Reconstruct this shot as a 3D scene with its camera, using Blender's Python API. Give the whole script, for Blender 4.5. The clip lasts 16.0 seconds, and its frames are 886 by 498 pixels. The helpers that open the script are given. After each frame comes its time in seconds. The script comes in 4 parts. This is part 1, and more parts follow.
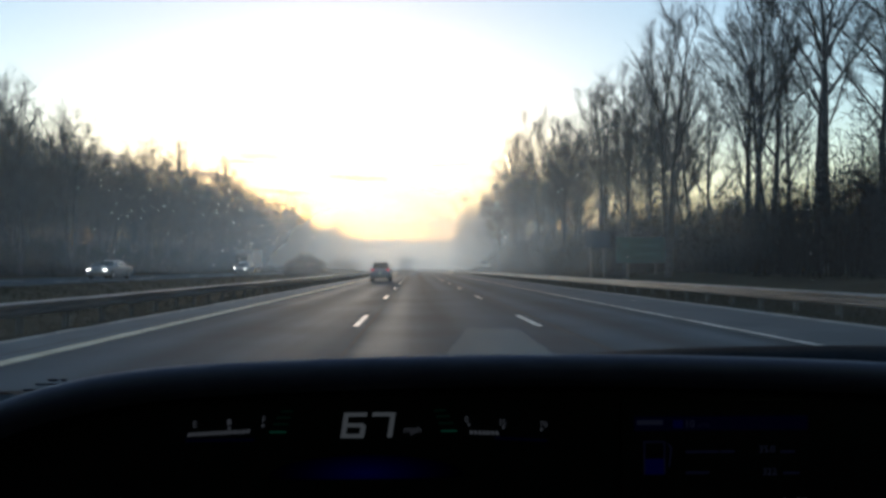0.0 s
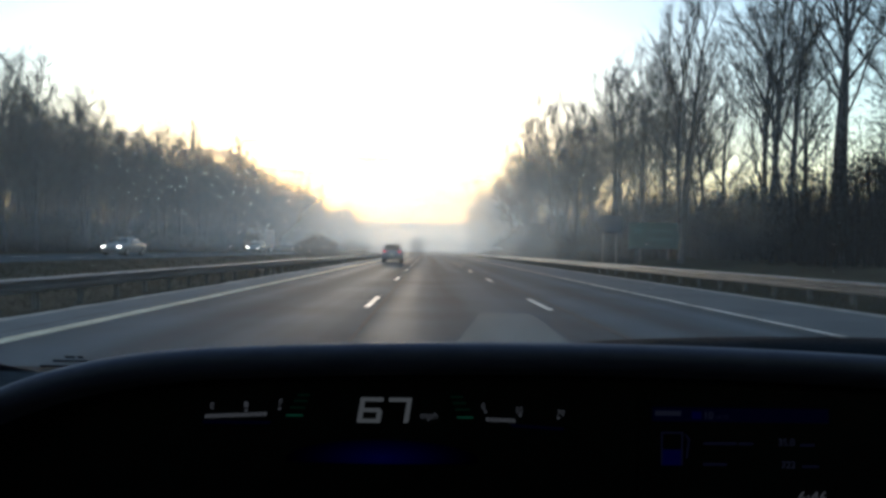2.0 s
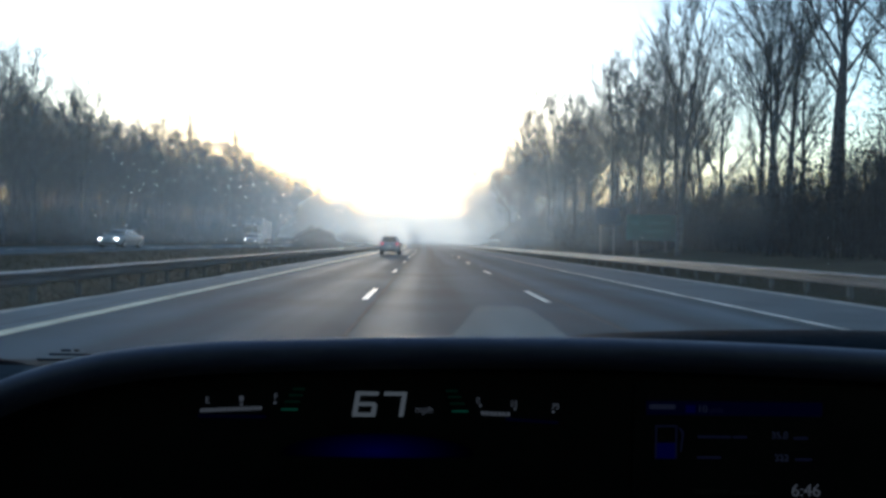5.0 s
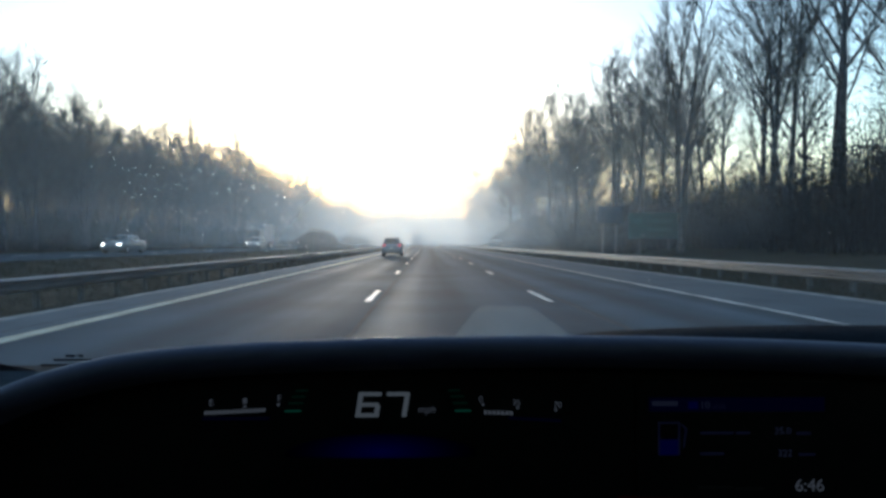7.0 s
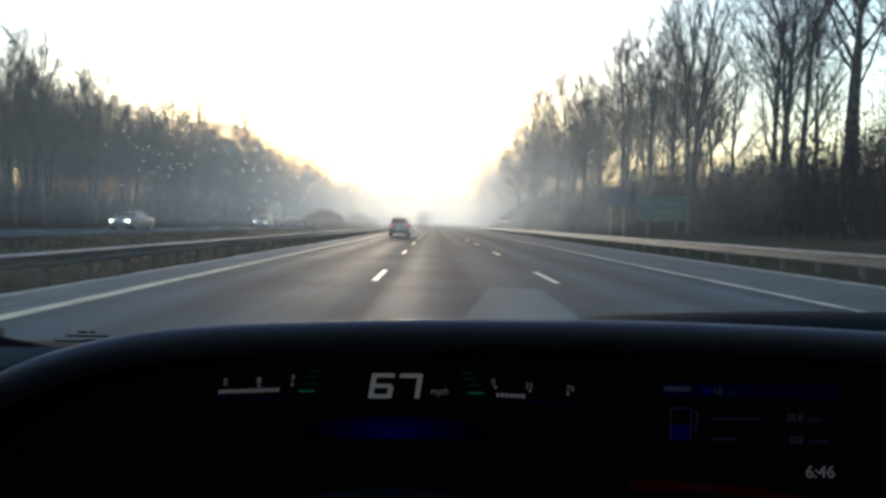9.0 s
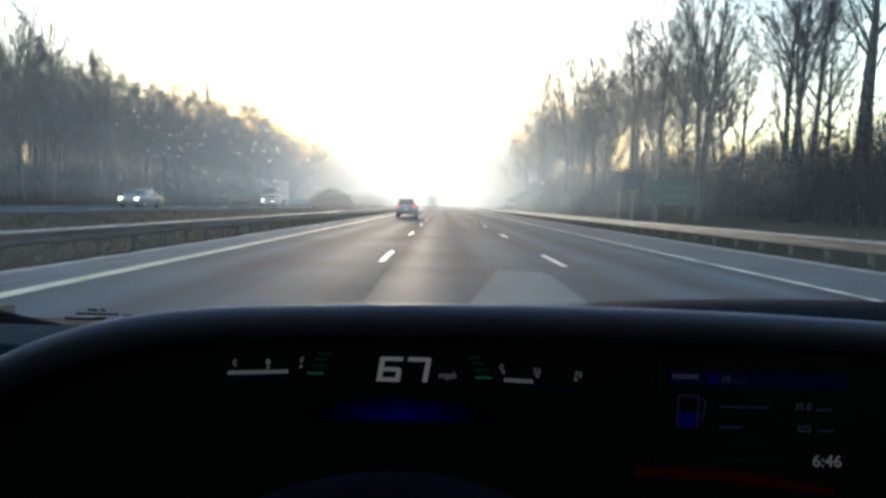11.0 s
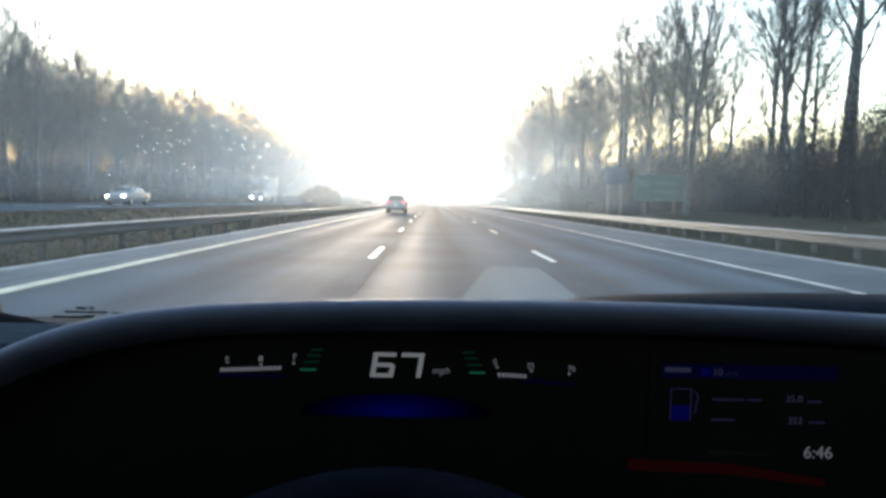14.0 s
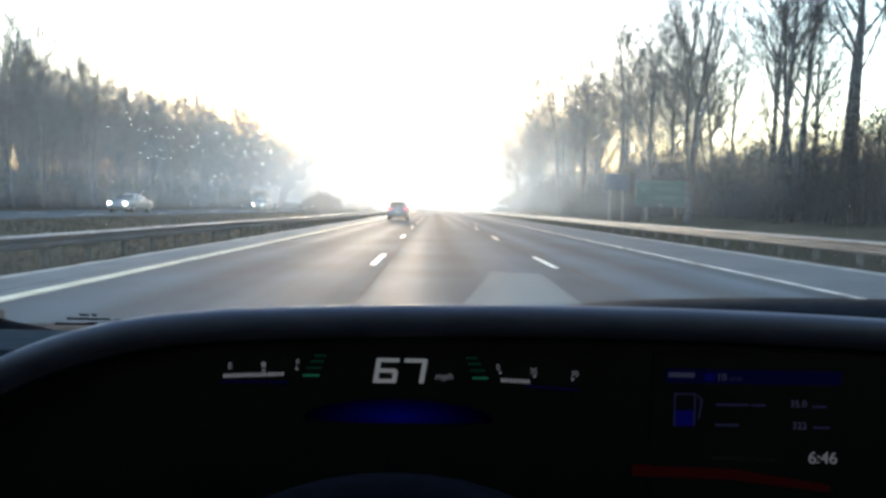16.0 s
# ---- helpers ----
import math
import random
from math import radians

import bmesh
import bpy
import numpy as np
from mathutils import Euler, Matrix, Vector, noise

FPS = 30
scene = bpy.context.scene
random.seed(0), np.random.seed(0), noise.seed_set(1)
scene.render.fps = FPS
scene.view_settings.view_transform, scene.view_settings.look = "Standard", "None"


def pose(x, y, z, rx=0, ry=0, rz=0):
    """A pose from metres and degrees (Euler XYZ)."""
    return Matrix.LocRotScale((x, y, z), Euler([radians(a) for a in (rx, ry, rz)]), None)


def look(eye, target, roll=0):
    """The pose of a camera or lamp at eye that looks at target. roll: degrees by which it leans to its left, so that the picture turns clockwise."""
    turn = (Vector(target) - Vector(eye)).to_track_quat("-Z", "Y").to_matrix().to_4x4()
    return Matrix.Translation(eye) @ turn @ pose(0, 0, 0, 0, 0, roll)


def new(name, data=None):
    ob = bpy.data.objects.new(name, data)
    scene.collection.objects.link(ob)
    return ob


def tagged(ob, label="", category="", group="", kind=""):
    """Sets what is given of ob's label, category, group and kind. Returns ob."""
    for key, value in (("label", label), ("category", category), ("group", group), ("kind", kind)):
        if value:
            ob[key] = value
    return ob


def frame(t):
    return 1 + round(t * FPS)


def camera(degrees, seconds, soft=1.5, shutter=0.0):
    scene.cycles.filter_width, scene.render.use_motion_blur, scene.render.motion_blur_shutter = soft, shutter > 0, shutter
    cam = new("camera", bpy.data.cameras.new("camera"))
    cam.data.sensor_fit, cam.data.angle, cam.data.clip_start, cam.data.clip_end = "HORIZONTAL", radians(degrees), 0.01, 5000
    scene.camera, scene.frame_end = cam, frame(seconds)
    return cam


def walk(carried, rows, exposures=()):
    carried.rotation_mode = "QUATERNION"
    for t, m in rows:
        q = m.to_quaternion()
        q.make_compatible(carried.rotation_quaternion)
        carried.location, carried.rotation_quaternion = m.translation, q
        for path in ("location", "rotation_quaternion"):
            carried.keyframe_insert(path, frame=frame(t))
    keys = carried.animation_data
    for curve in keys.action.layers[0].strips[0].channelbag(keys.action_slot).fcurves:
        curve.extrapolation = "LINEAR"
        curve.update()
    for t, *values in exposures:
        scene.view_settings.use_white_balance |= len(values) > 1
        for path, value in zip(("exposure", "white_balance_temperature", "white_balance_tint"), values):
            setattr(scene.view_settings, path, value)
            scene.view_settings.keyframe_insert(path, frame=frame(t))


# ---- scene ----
cam = camera(66.0, 16.0, soft=3.2)
PATH = [
    (0, pose(0.0059, -0.0075, 1.1636, 91.61, -0.09, -2.24)),
    (0.5, pose(0.0028, -0.0084, 1.1663, 91.02, -0.75, -2.04)),
    (1, pose(0.0009, -0.0033, 1.1652, 90.33, -0.65, -2.14)),
    (1.5, pose(-0.0001, -0.0032, 1.1652, 90.68, -0.59, -2.09)),
    (2, pose(-0.0003, -0.0019, 1.1665, 90.12, -1.03, -1.28)),
    (2.5, pose(0.0011, -0.0049, 1.1670, 90.25, -0.83, -1.00)),
    (3, pose(-0.0007, -0.0038, 1.1680, 90.17, -1.34, -1.19)),
    (5.5, pose(0.0024, -0.0017, 1.1686, 89.40, -0.93, -1.47)),
    (6, pose(0.0014, -0.0027, 1.1702, 89.67, -1.23, -1.02)),
    (6.5, pose(0.0029, -0.0039, 1.1683, 89.64, -0.45, -1.40)),
    (7, pose(0.0033, -0.0034, 1.1677, 89.53, -0.20, -1.29)),
    (7.5, pose(0.0022, -0.0013, 1.1676, 88.41, -0.33, -1.34)),
    (8, pose(0.0000, -0.0009, 1.1686, 88.47, -0.54, -1.06)),
    (8.5, pose(-0.0002, -0.0027, 1.1670, 88.18, 0.04, -1.35)),
    (9, pose(-0.0031, -0.0024, 1.1697, 87.87, -0.88, -0.70)),
    (9.5, pose(-0.0060, 0.0009, 1.1721, 86.66, -1.87, -0.15)),
    (12, pose(-0.0028, -0.0016, 1.1721, 85.95, -0.88, -0.08)),
    (12.5, pose(-0.0003, 0.0006, 1.1699, 84.98, 0.00, -0.70)),
    (13, pose(-0.0025, -0.0008, 1.1685, 86.40, 0.06, -1.25)),
    (13.5, pose(-0.0038, 0.0019, 1.1678, 85.46, -0.16, -1.57)),
    (14, pose(-0.0080, 0.0004, 1.1711, 86.00, -1.33, -0.95)),
    (14.5, pose(-0.0095, 0.0005, 1.1706, 86.37, -1.44, -0.95)),
    (15, pose(-0.0081, -0.0001, 1.1689, 86.80, -0.81, -1.40)),
    (15.5, pose(-0.0086, 0.0001, 1.1695, 86.66, -1.01, -1.40)),
    (16, pose(-0.0088, 0.0002, 1.1701, 86.55, -1.18, -0.81)),
]
EXPOSURES = [(0.0, 1.95, 6150, 8), (1.0, 2.1, 6200, 8), (2.0, 2.3, 6200, 8), (3.2, 2.4, 6200, 8), (5.3, 2.6, 5600, 5), (7.0, 2.45, 5600, 5), (9.0, 2.8, 6550, 9), (9.7, 3.0, 6550, 9),
             (11.9, 3.4, 6400, 7), (12.5, 3.5, 6300, 7), (14.0, 3.95, 6450, 8), (16.0, 3.9, 6550, 9)]
walk(cam, PATH, EXPOSURES)

# ---- sky and sun: just after sunrise, low ahead and a little to the left ----
SUN_UP, SUN_TURN = 2.2, -6.0
world = bpy.data.worlds.new("dawn_sky")
scene.world = world
world.use_nodes = True
wt = world.node_tree
sky = wt.nodes.new("ShaderNodeTexSky")
sky.sky_type, sky.sun_disc = "NISHITA", False
sky.sun_elevation, sky.sun_rotation = radians(SUN_UP), radians(SUN_TURN)
sky.air_density, sky.dust_density, sky.ozone_density = 1.0, 0.7, 1.7
background = wt.nodes["Background"]
background.inputs[1].default_value = 0.15


def cloud_layer(tree, colour):
    """Thin flat clouds low over the horizon, mixed over the colour of the clear sky."""
    n, l = tree.nodes, tree.links
    coord = n.new("ShaderNodeTexCoord")
    split = n.new("ShaderNodeSeparateXYZ")
    l.new(coord.outputs["Generated"], split.inputs[0])
    turn = n.new("ShaderNodeMath"); turn.operation = "ARCTAN2"
    l.new(split.outputs[0], turn.inputs[0]); l.new(split.outputs[1], turn.inputs[1])
    flat = n.new("ShaderNodeCombineXYZ")
    wide = n.new("ShaderNodeMath"); wide.operation = "MULTIPLY"; wide.inputs[1].default_value = 6.5
    tall = n.new("ShaderNodeMath"); tall.operation = "MULTIPLY"; tall.inputs[1].default_value = 52.0
    l.new(turn.outputs[0], wide.inputs[0]); l.new(split.outputs[2], tall.inputs[0])
    l.new(wide.outputs[0], flat.inputs[0]); l.new(tall.outputs[0], flat.inputs[1])
    fluff = n.new("ShaderNodeTexNoise")
    fluff.inputs["Scale"].default_value, fluff.inputs["Detail"].default_value, fluff.inputs["Roughness"].default_value = 1.0, 7, 0.6
    l.new(flat.outputs[0], fluff.inputs["Vector"])
    ramp = n.new("ShaderNodeValToRGB")
    ramp.color_ramp.elements[0].position, ramp.color_ramp.elements[1].position = 0.575, 0.65
    west = n.new("ShaderNodeMath"); west.operation = "MULTIPLY_ADD"; west.inputs[1].default_value = -0.22
    l.new(turn.outputs[0], west.inputs[0]); l.new(fluff.outputs["Fac"], west.inputs[2])
    l.new(west.outputs[0], ramp.inputs[0])
    band = n.new("ShaderNodeValToRGB")
    band.color_ramp.elements[0].position, band.color_ramp.elements[0].color = 0.05, (0, 0, 0, 1)
    band.color_ramp.elements[1].position, band.color_ramp.elements[1].color = 0.09, (1, 1, 1, 1)
    top = band.color_ramp.elements.new(0.15); top.color = (0.9, 0.9, 0.9, 1)
    end = band.color_ramp.elements.new(0.172); end.color = (0, 0, 0, 1)
    l.new(split.outputs[2], band.inputs[0])
    both = n.new("ShaderNodeMath"); both.operation = "MULTIPLY"
    l.new(ramp.outputs[0], both.inputs[0]); l.new(band.outputs[0], both.inputs[1])
    mix = n.new("ShaderNodeMix"); mix.data_type = "RGBA"; mix.blend_type = "MULTIPLY"
    l.new(both.outputs[0], mix.inputs["Factor"]); l.new(colour, mix.inputs["A"])
    mix.inputs["B"].default_value = (0.34, 0.35, 0.43, 1)
    return mix.outputs["Result"]


wt.links.new(cloud_layer(wt, sky.outputs[0]), background.inputs[0])
sun = new("sun", bpy.data.lights.new("sun", "SUN"))
sun.data.energy, sun.data.angle, sun.data.color = 0.75, radians(10), (1.0, 0.83, 0.63)
sa, se = radians(SUN_TURN), radians(SUN_UP)
sun.matrix_world = look((0, 0, 0), (-math.sin(sa) * math.cos(se), -math.cos(sa) * math.cos(se), -math.sin(se)))


# ---- materials ----
def mat(name, one, two=None, rough=0.8, metal=0.0, scale=6.0, fine=60.0, bump=0.2, spec=0.5, var=0.12):
    """Two colours mixed by a coarse and a fine noise, roughness that varies with them and a fine relief."""
    two = two or tuple(min(1, c * 1.5 + 0.004) for c in one)
    m = bpy.data.materials.new(name)
    m.use_nodes = True
    n, l = m.node_tree.nodes, m.node_tree.links
    b = n["Principled BSDF"]
    co = n.new("ShaderNodeTexCoord")
    big, small = n.new("ShaderNodeTexNoise"), n.new("ShaderNodeTexNoise")
    big.inputs["Scale"].default_value, big.inputs["Detail"].default_value = scale, 5
    small.inputs["Scale"].default_value, small.inputs["Detail"].default_value = fine, 3
    for t in (big, small):
        l.new(co.outputs["Object"], t.inputs["Vector"])
    add = n.new("ShaderNodeMath"); add.operation = "MULTIPLY_ADD"
    l.new(small.outputs["Fac"], add.inputs[0]); add.inputs[1].default_value = 0.5
    l.new(big.outputs["Fac"], add.inputs[2])
    ramp = n.new("ShaderNodeValToRGB")
    ramp.color_ramp.elements[0].position, ramp.color_ramp.elements[1].position = 0.55, 0.95
    ramp.color_ramp.elements[0].color, ramp.color_ramp.elements[1].color = (*one, 1), (*two, 1)
    l.new(add.outputs[0], ramp.inputs[0])
    info = n.new("ShaderNodeObjectInfo")
    shade = n.new("ShaderNodeHueSaturation")
    span = n.new("ShaderNodeMapRange")
    span.inputs["To Min"].default_value, span.inputs["To Max"].default_value = 1 - var, 1 + var
    l.new(info.outputs["Random"], span.inputs["Value"])
    l.new(span.outputs[0], shade.inputs["Value"]); l.new(ramp.outputs[0], shade.inputs["Color"])
    l.new(shade.outputs[0], b.inputs["Base Color"])
    rr = n.new("ShaderNodeMapRange")
    rr.inputs["To Min"].default_value, rr.inputs["To Max"].default_value = max(0.02, rough - 0.08), min(1, rough + 0.08)
    l.new(big.outputs["Fac"], rr.inputs["Value"]); l.new(rr.outputs[0], b.inputs["Roughness"])
    b.inputs["Metallic"].default_value, b.inputs["Specular IOR Level"].default_value = metal, spec
    if bump:
        bm_ = n.new("ShaderNodeBump")
        bm_.inputs["Strength"].default_value, bm_.inputs["Distance"].default_value = bump, 0.01
        l.new(small.outputs["Fac"], bm_.inputs["Height"]); l.new(bm_.outputs[0], b.inputs["Normal"])
    return m


LAMP_GAIN = 0.45


def glow(name, colour, strength):
    m = bpy.data.materials.new(name)
    m.use_nodes = True
    b = m.node_tree.nodes["Principled BSDF"]
    b.inputs["Base Color"].default_value = (0.0, 0.0, 0.0, 1)
    b.inputs["Specular IOR Level"].default_value = 0.0
    b.inputs["Emission Color"].default_value = (*colour, 1)
    b.inputs["Emission Strength"].default_value = strength * LAMP_GAIN
    return m


def asphalt_material():
    """Worn asphalt with paler wheel tracks, long tar-dark seams between the lanes and a damp gloss."""
    m = mat("asphalt", (0.026, 0.045, 0.062), (0.049, 0.08, 0.107), rough=0.5, scale=0.35, fine=45, bump=0.35, spec=0.07)
    n, l = m.node_tree.nodes, m.node_tree.links
    b = n["Principled BSDF"]
    base = b.inputs["Base Color"].links[0].from_socket
    co = n.new("ShaderNodeTexCoord")
    sp = n.new("ShaderNodeSeparateXYZ"); l.new(co.outputs["Object"], sp.inputs[0])
    shift = n.new("ShaderNodeMath"); shift.operation = "ADD"; shift.inputs[1].default_value = 1.28 + 0.92
    wave = n.new("ShaderNodeMath"); wave.operation = "MULTIPLY"; wave.inputs[1].default_value = 2 * math.pi / 1.83
    cosn = n.new("ShaderNodeMath"); cosn.operation = "COSINE"
    l.new(sp.outputs[0], shift.inputs[0]); l.new(shift.outputs[0], wave.inputs[0]); l.new(wave.outputs[0], cosn.inputs[0])
    long = n.new("ShaderNodeMapping"); long.inputs["Scale"].default_value = (1.6, 0.02, 1)
    l.new(co.outputs["Object"], long.inputs[0])
    streak = n.new("ShaderNodeTexNoise"); streak.inputs["Scale"].default_value, streak.inputs["Detail"].default_value = 1.0, 6
    l.new(long.outputs[0], streak.inputs["Vector"])
    mul = n.new("ShaderNodeMath"); mul.operation = "MULTIPLY_ADD"; mul.inputs[1].default_value = 0.22
    l.new(cosn.outputs[0], mul.inputs[0]); l.new(streak.outputs["Fac"], mul.inputs[2])
    gain = n.new("ShaderNodeMapRange")
    gain.inputs["From Min"].default_value, gain.inputs["From Max"].default_value = 0.2, 0.9
    gain.inputs["To Min"].default_value, gain.inputs["To Max"].default_value = 0.8, 1.4
    l.new(mul.outputs[0], gain.inputs["Value"])
    hsv = n.new("ShaderNodeHueSaturation")
    l.new(base, hsv.inputs["Color"]); l.new(gain.outputs[0], hsv.inputs["Value"])
    l.new(hsv.outputs[0], b.inputs["Base Color"])
    gl = n.new("ShaderNodeMapRange")
    gl.inputs["From Min"].default_value, gl.inputs["From Max"].default_value = 0.2, 0.9
    gl.inputs["To Min"].default_value, gl.inputs["To Max"].default_value = 0.9, 0.7
    l.new(mul.outputs[0], gl.inputs["Value"]); l.new(gl.outputs[0], b.inputs["Roughness"])
    return m


def film_glass(name):
    """Windscreen glass: clear, mirror-like at a glancing angle, with a thin dusty film that scatters a little light."""
    m = bpy.data.materials.new(name)
    m.use_nodes = True
    n, l = m.node_tree.nodes, m.node_tree.links
    out = n["Material Output"]
    clear, gloss, film = n.new("ShaderNodeBsdfTransparent"), n.new("ShaderNodeBsdfGlossy"), n.new("ShaderNodeBsdfTranslucent")
    clear.inputs[0].default_value = (0.93, 0.96, 0.97, 1)
    gloss.inputs["Roughness"].default_value = 0.02
    film.inputs[0].default_value = (0.86, 0.95, 1.0, 1)
    fres = n.new("ShaderNodeMath"); fres.operation = "MULTIPLY_ADD"; fres.inputs[1].default_value, fres.inputs[2].default_value = 0.9, 0.04
    facing, steep = n.new("ShaderNodeLayerWeight"), n.new("ShaderNodeMath")
    steep.operation = "POWER"; steep.inputs[1].default_value = 5.0
    l.new(facing.outputs["Facing"], steep.inputs[0]); l.new(steep.outputs[0], fres.inputs[0])
    co, no = n.new("ShaderNodeTexCoord"), n.new("ShaderNodeTexNoise")
    no.inputs["Scale"].default_value, no.inputs["Detail"].default_value = 7.0, 6
    l.new(co.outputs["Object"], no.inputs["Vector"])
    rng = n.new("ShaderNodeMapRange")
    rng.inputs["To Min"].default_value, rng.inputs["To Max"].default_value = FILM[0], FILM[1]
    l.new(no.outputs["Fac"], rng.inputs["Value"])
    dusty, mixed = n.new("ShaderNodeMixShader"), n.new("ShaderNodeMixShader")
    l.new(rng.outputs[0], dusty.inputs[0]); l.new(clear.outputs[0], dusty.inputs[1]); l.new(film.outputs[0], dusty.inputs[2])
    l.new(fres.outputs[0], mixed.inputs[0]); l.new(dusty.outputs[0], mixed.inputs[1]); l.new(gloss.outputs[0], mixed.inputs[2])
    l.new(mixed.outputs[0], out.inputs["Surface"])
    return m


def mist_material(name, dense, top, seed):
    """Drifting ground mist: mostly clear, thinning upwards and torn by noise, made thickest over the road to stand in
    for the low sun's glare; it scatters the light that falls on it.
    """
    m = bpy.data.materials.new(name)
    m.use_nodes = True
    n, l = m.node_tree.nodes, m.node_tree.links
    out = n["Material Output"]
    clear, soft, back = n.new("ShaderNodeBsdfTransparent"), n.new("ShaderNodeBsdfTranslucent"), n.new("ShaderNodeBsdfDiffuse")
    soft.inputs[0].default_value = back.inputs[0].default_value = (0.77, 0.89, 1.0, 1)
    both = n.new("ShaderNodeMixShader"); both.inputs[0].default_value = 0.25
    l.new(soft.outputs[0], both.inputs[1]); l.new(back.outputs[0], both.inputs[2])
    # forward lobe, its colour tinted warm to imitate the glow around the sun
    ahead = n.new("ShaderNodeBsdfRefraction")
    ahead.inputs["IOR"].default_value, ahead.inputs["Roughness"].default_value = 1.33, 0.75
    ahead.inputs["Color"].default_value = (0.98, 0.92, 0.82, 1)
    haze = n.new("ShaderNodeMixShader"); haze.inputs[0].default_value = 0.04
    l.new(both.outputs[0], haze.inputs[1]); l.new(ahead.outputs[0], haze.inputs[2])
    co = n.new("ShaderNodeTexCoord")
    sp = n.new("ShaderNodeSeparateXYZ"); l.new(co.outputs["Object"], sp.inputs[0])
    mp = n.new("ShaderNodeMapping"); mp.inputs["Scale"].default_value, mp.inputs["Location"].default_value = (0.045, 1, 0.11), (seed, seed, 0)
    l.new(co.outputs["Object"], mp.inputs[0])
    no = n.new("ShaderNodeTexNoise"); no.inputs["Scale"].default_value, no.inputs["Detail"].default_value = 1.0, 4
    l.new(mp.outputs[0], no.inputs["Vector"])
    tall = n.new("ShaderNodeAttribute"); tall.attribute_name = "height"
    lift = n.new("ShaderNodeMath"); lift.operation = "MULTIPLY_ADD"; lift.inputs[1].default_value = -top * 0.8
    l.new(no.outputs["Fac"], lift.inputs[0]); l.new(tall.outputs["Fac"], lift.inputs[2])
    fall = n.new("ShaderNodeMapRange"); fall.interpolation_type = "SMOOTHSTEP"
    fall.inputs["From Min"].default_value, fall.inputs["From Max"].default_value = -top * 0.4, top * 0.6
    fall.inputs["To Min"].default_value, fall.inputs["To Max"].default_value = dense, 0.0
    l.new(lift.outputs[0], fall.inputs["Value"])
    side = n.new("ShaderNodeMath"); side.operation = "ABSOLUTE"
    l.new(sp.outputs[0], side.inputs[0])
    height = n.new("ShaderNodeAttribute"); height.attribute_name = "height"
    foot = n.new("ShaderNodeMapRange"); foot.interpolation_type = "SMOOTHSTEP"
    foot.inputs["From Min"].default_value, foot.inputs["From Max"].default_value = 0.0, 1.6
    l.new(height.outputs["Fac"], foot.inputs["Value"])
    # extra density near the road's line imitates glare below the sun
    over = n.new("ShaderNodeMapRange"); over.interpolation_type = "SMOOTHSTEP"
    over.inputs["From Min"].default_value, over.inputs["From Max"].default_value = 2.0, 42.0
    over.inputs["To Min"].default_value, over.inputs["To Max"].default_value = 1.3, 0.52
    l.new(side.outputs[0], over.inputs["Value"])
    amount = n.new("ShaderNodeMath"); amount.operation = "MULTIPLY"; amount.use_clamp = True
    l.new(fall.outputs[0], amount.inputs[0]); l.new(over.outputs[0], amount.inputs[1])
    lifted = n.new("ShaderNodeMath"); lifted.operation = "MULTIPLY"
    l.new(amount.outputs[0], lifted.inputs[0]); l.new(foot.outputs[0], lifted.inputs[1])
    mix = n.new("ShaderNodeMixShader")
    l.new(lifted.outputs[0], mix.inputs[0]); l.new(clear.outputs[0], mix.inputs[1]); l.new(haze.outputs[0], mix.inputs[2])
    l.new(mix.outputs[0], out.inputs["Surface"])
    return m


FILM = (0.014, 0.036)
ASPHALT = asphalt_material()
SHOULDER = mat("shoulder_asphalt", (0.05, 0.068, 0.084), (0.09, 0.114, 0.136), rough=0.8, scale=0.6, fine=40, bump=0.4, spec=0.1)
PAINT_WHITE = mat("road_paint_white", (0.42, 0.42, 0.40), (0.75, 0.75, 0.72), rough=0.6, scale=3, fine=30)
PAINT_WORN = mat("road_paint_worn", (0.14, 0.145, 0.15), (0.5, 0.5, 0.5), rough=0.7, scale=1.2, fine=14)
TAR = mat("tar", (0.04, 0.042, 0.046), (0.066, 0.068, 0.073), rough=0.95, scale=2, fine=30, bump=0.6, spec=0.1)
PAINT_YELLOW = mat("road_paint_yellow", (0.38, 0.33, 0.24), (0.62, 0.55, 0.42), rough=0.8, scale=1.2, fine=18)
GRAVEL = mat("shoulder_gravel", (0.11, 0.115, 0.12), (0.24, 0.245, 0.25), rough=0.9, scale=1.5, fine=40, bump=0.6)
TURF = mat("winter_turf", (0.018, 0.018, 0.012), (0.042, 0.041, 0.028), rough=0.95, scale=0.4, fine=9, bump=0.8, spec=0.05)
BLADES = mat("dry_grass", (0.02, 0.019, 0.012), (0.046, 0.042, 0.028), rough=0.9, scale=0.5, fine=6, bump=0, spec=0.2)
BARK = mat("bark", (0.028, 0.031, 0.036), (0.072, 0.077, 0.086), rough=0.95, scale=2.5, fine=22, bump=0.6, spec=0.2)
TWIG = mat("twigs", (0.034, 0.035, 0.038), (0.078, 0.078, 0.082), rough=0.9, scale=0.8, fine=12, bump=0, spec=0.2)
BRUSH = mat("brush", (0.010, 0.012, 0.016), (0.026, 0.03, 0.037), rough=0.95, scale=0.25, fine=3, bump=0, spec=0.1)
ZINC = mat("galvanised_steel", (0.09, 0.096, 0.106), (0.16, 0.168, 0.182), rough=0.42, metal=0.75, scale=1.2, fine=30, bump=0.1)
POSTWOOD = mat("weathered_post", (0.04, 0.04, 0.04), (0.09, 0.088, 0.085), rough=0.9, scale=3, fine=30)
SIGN_BLUE = mat("sign_blue", (0.012, 0.025, 0.05), (0.018, 0.035, 0.065), rough=0.5, scale=2, fine=20, bump=0.03)
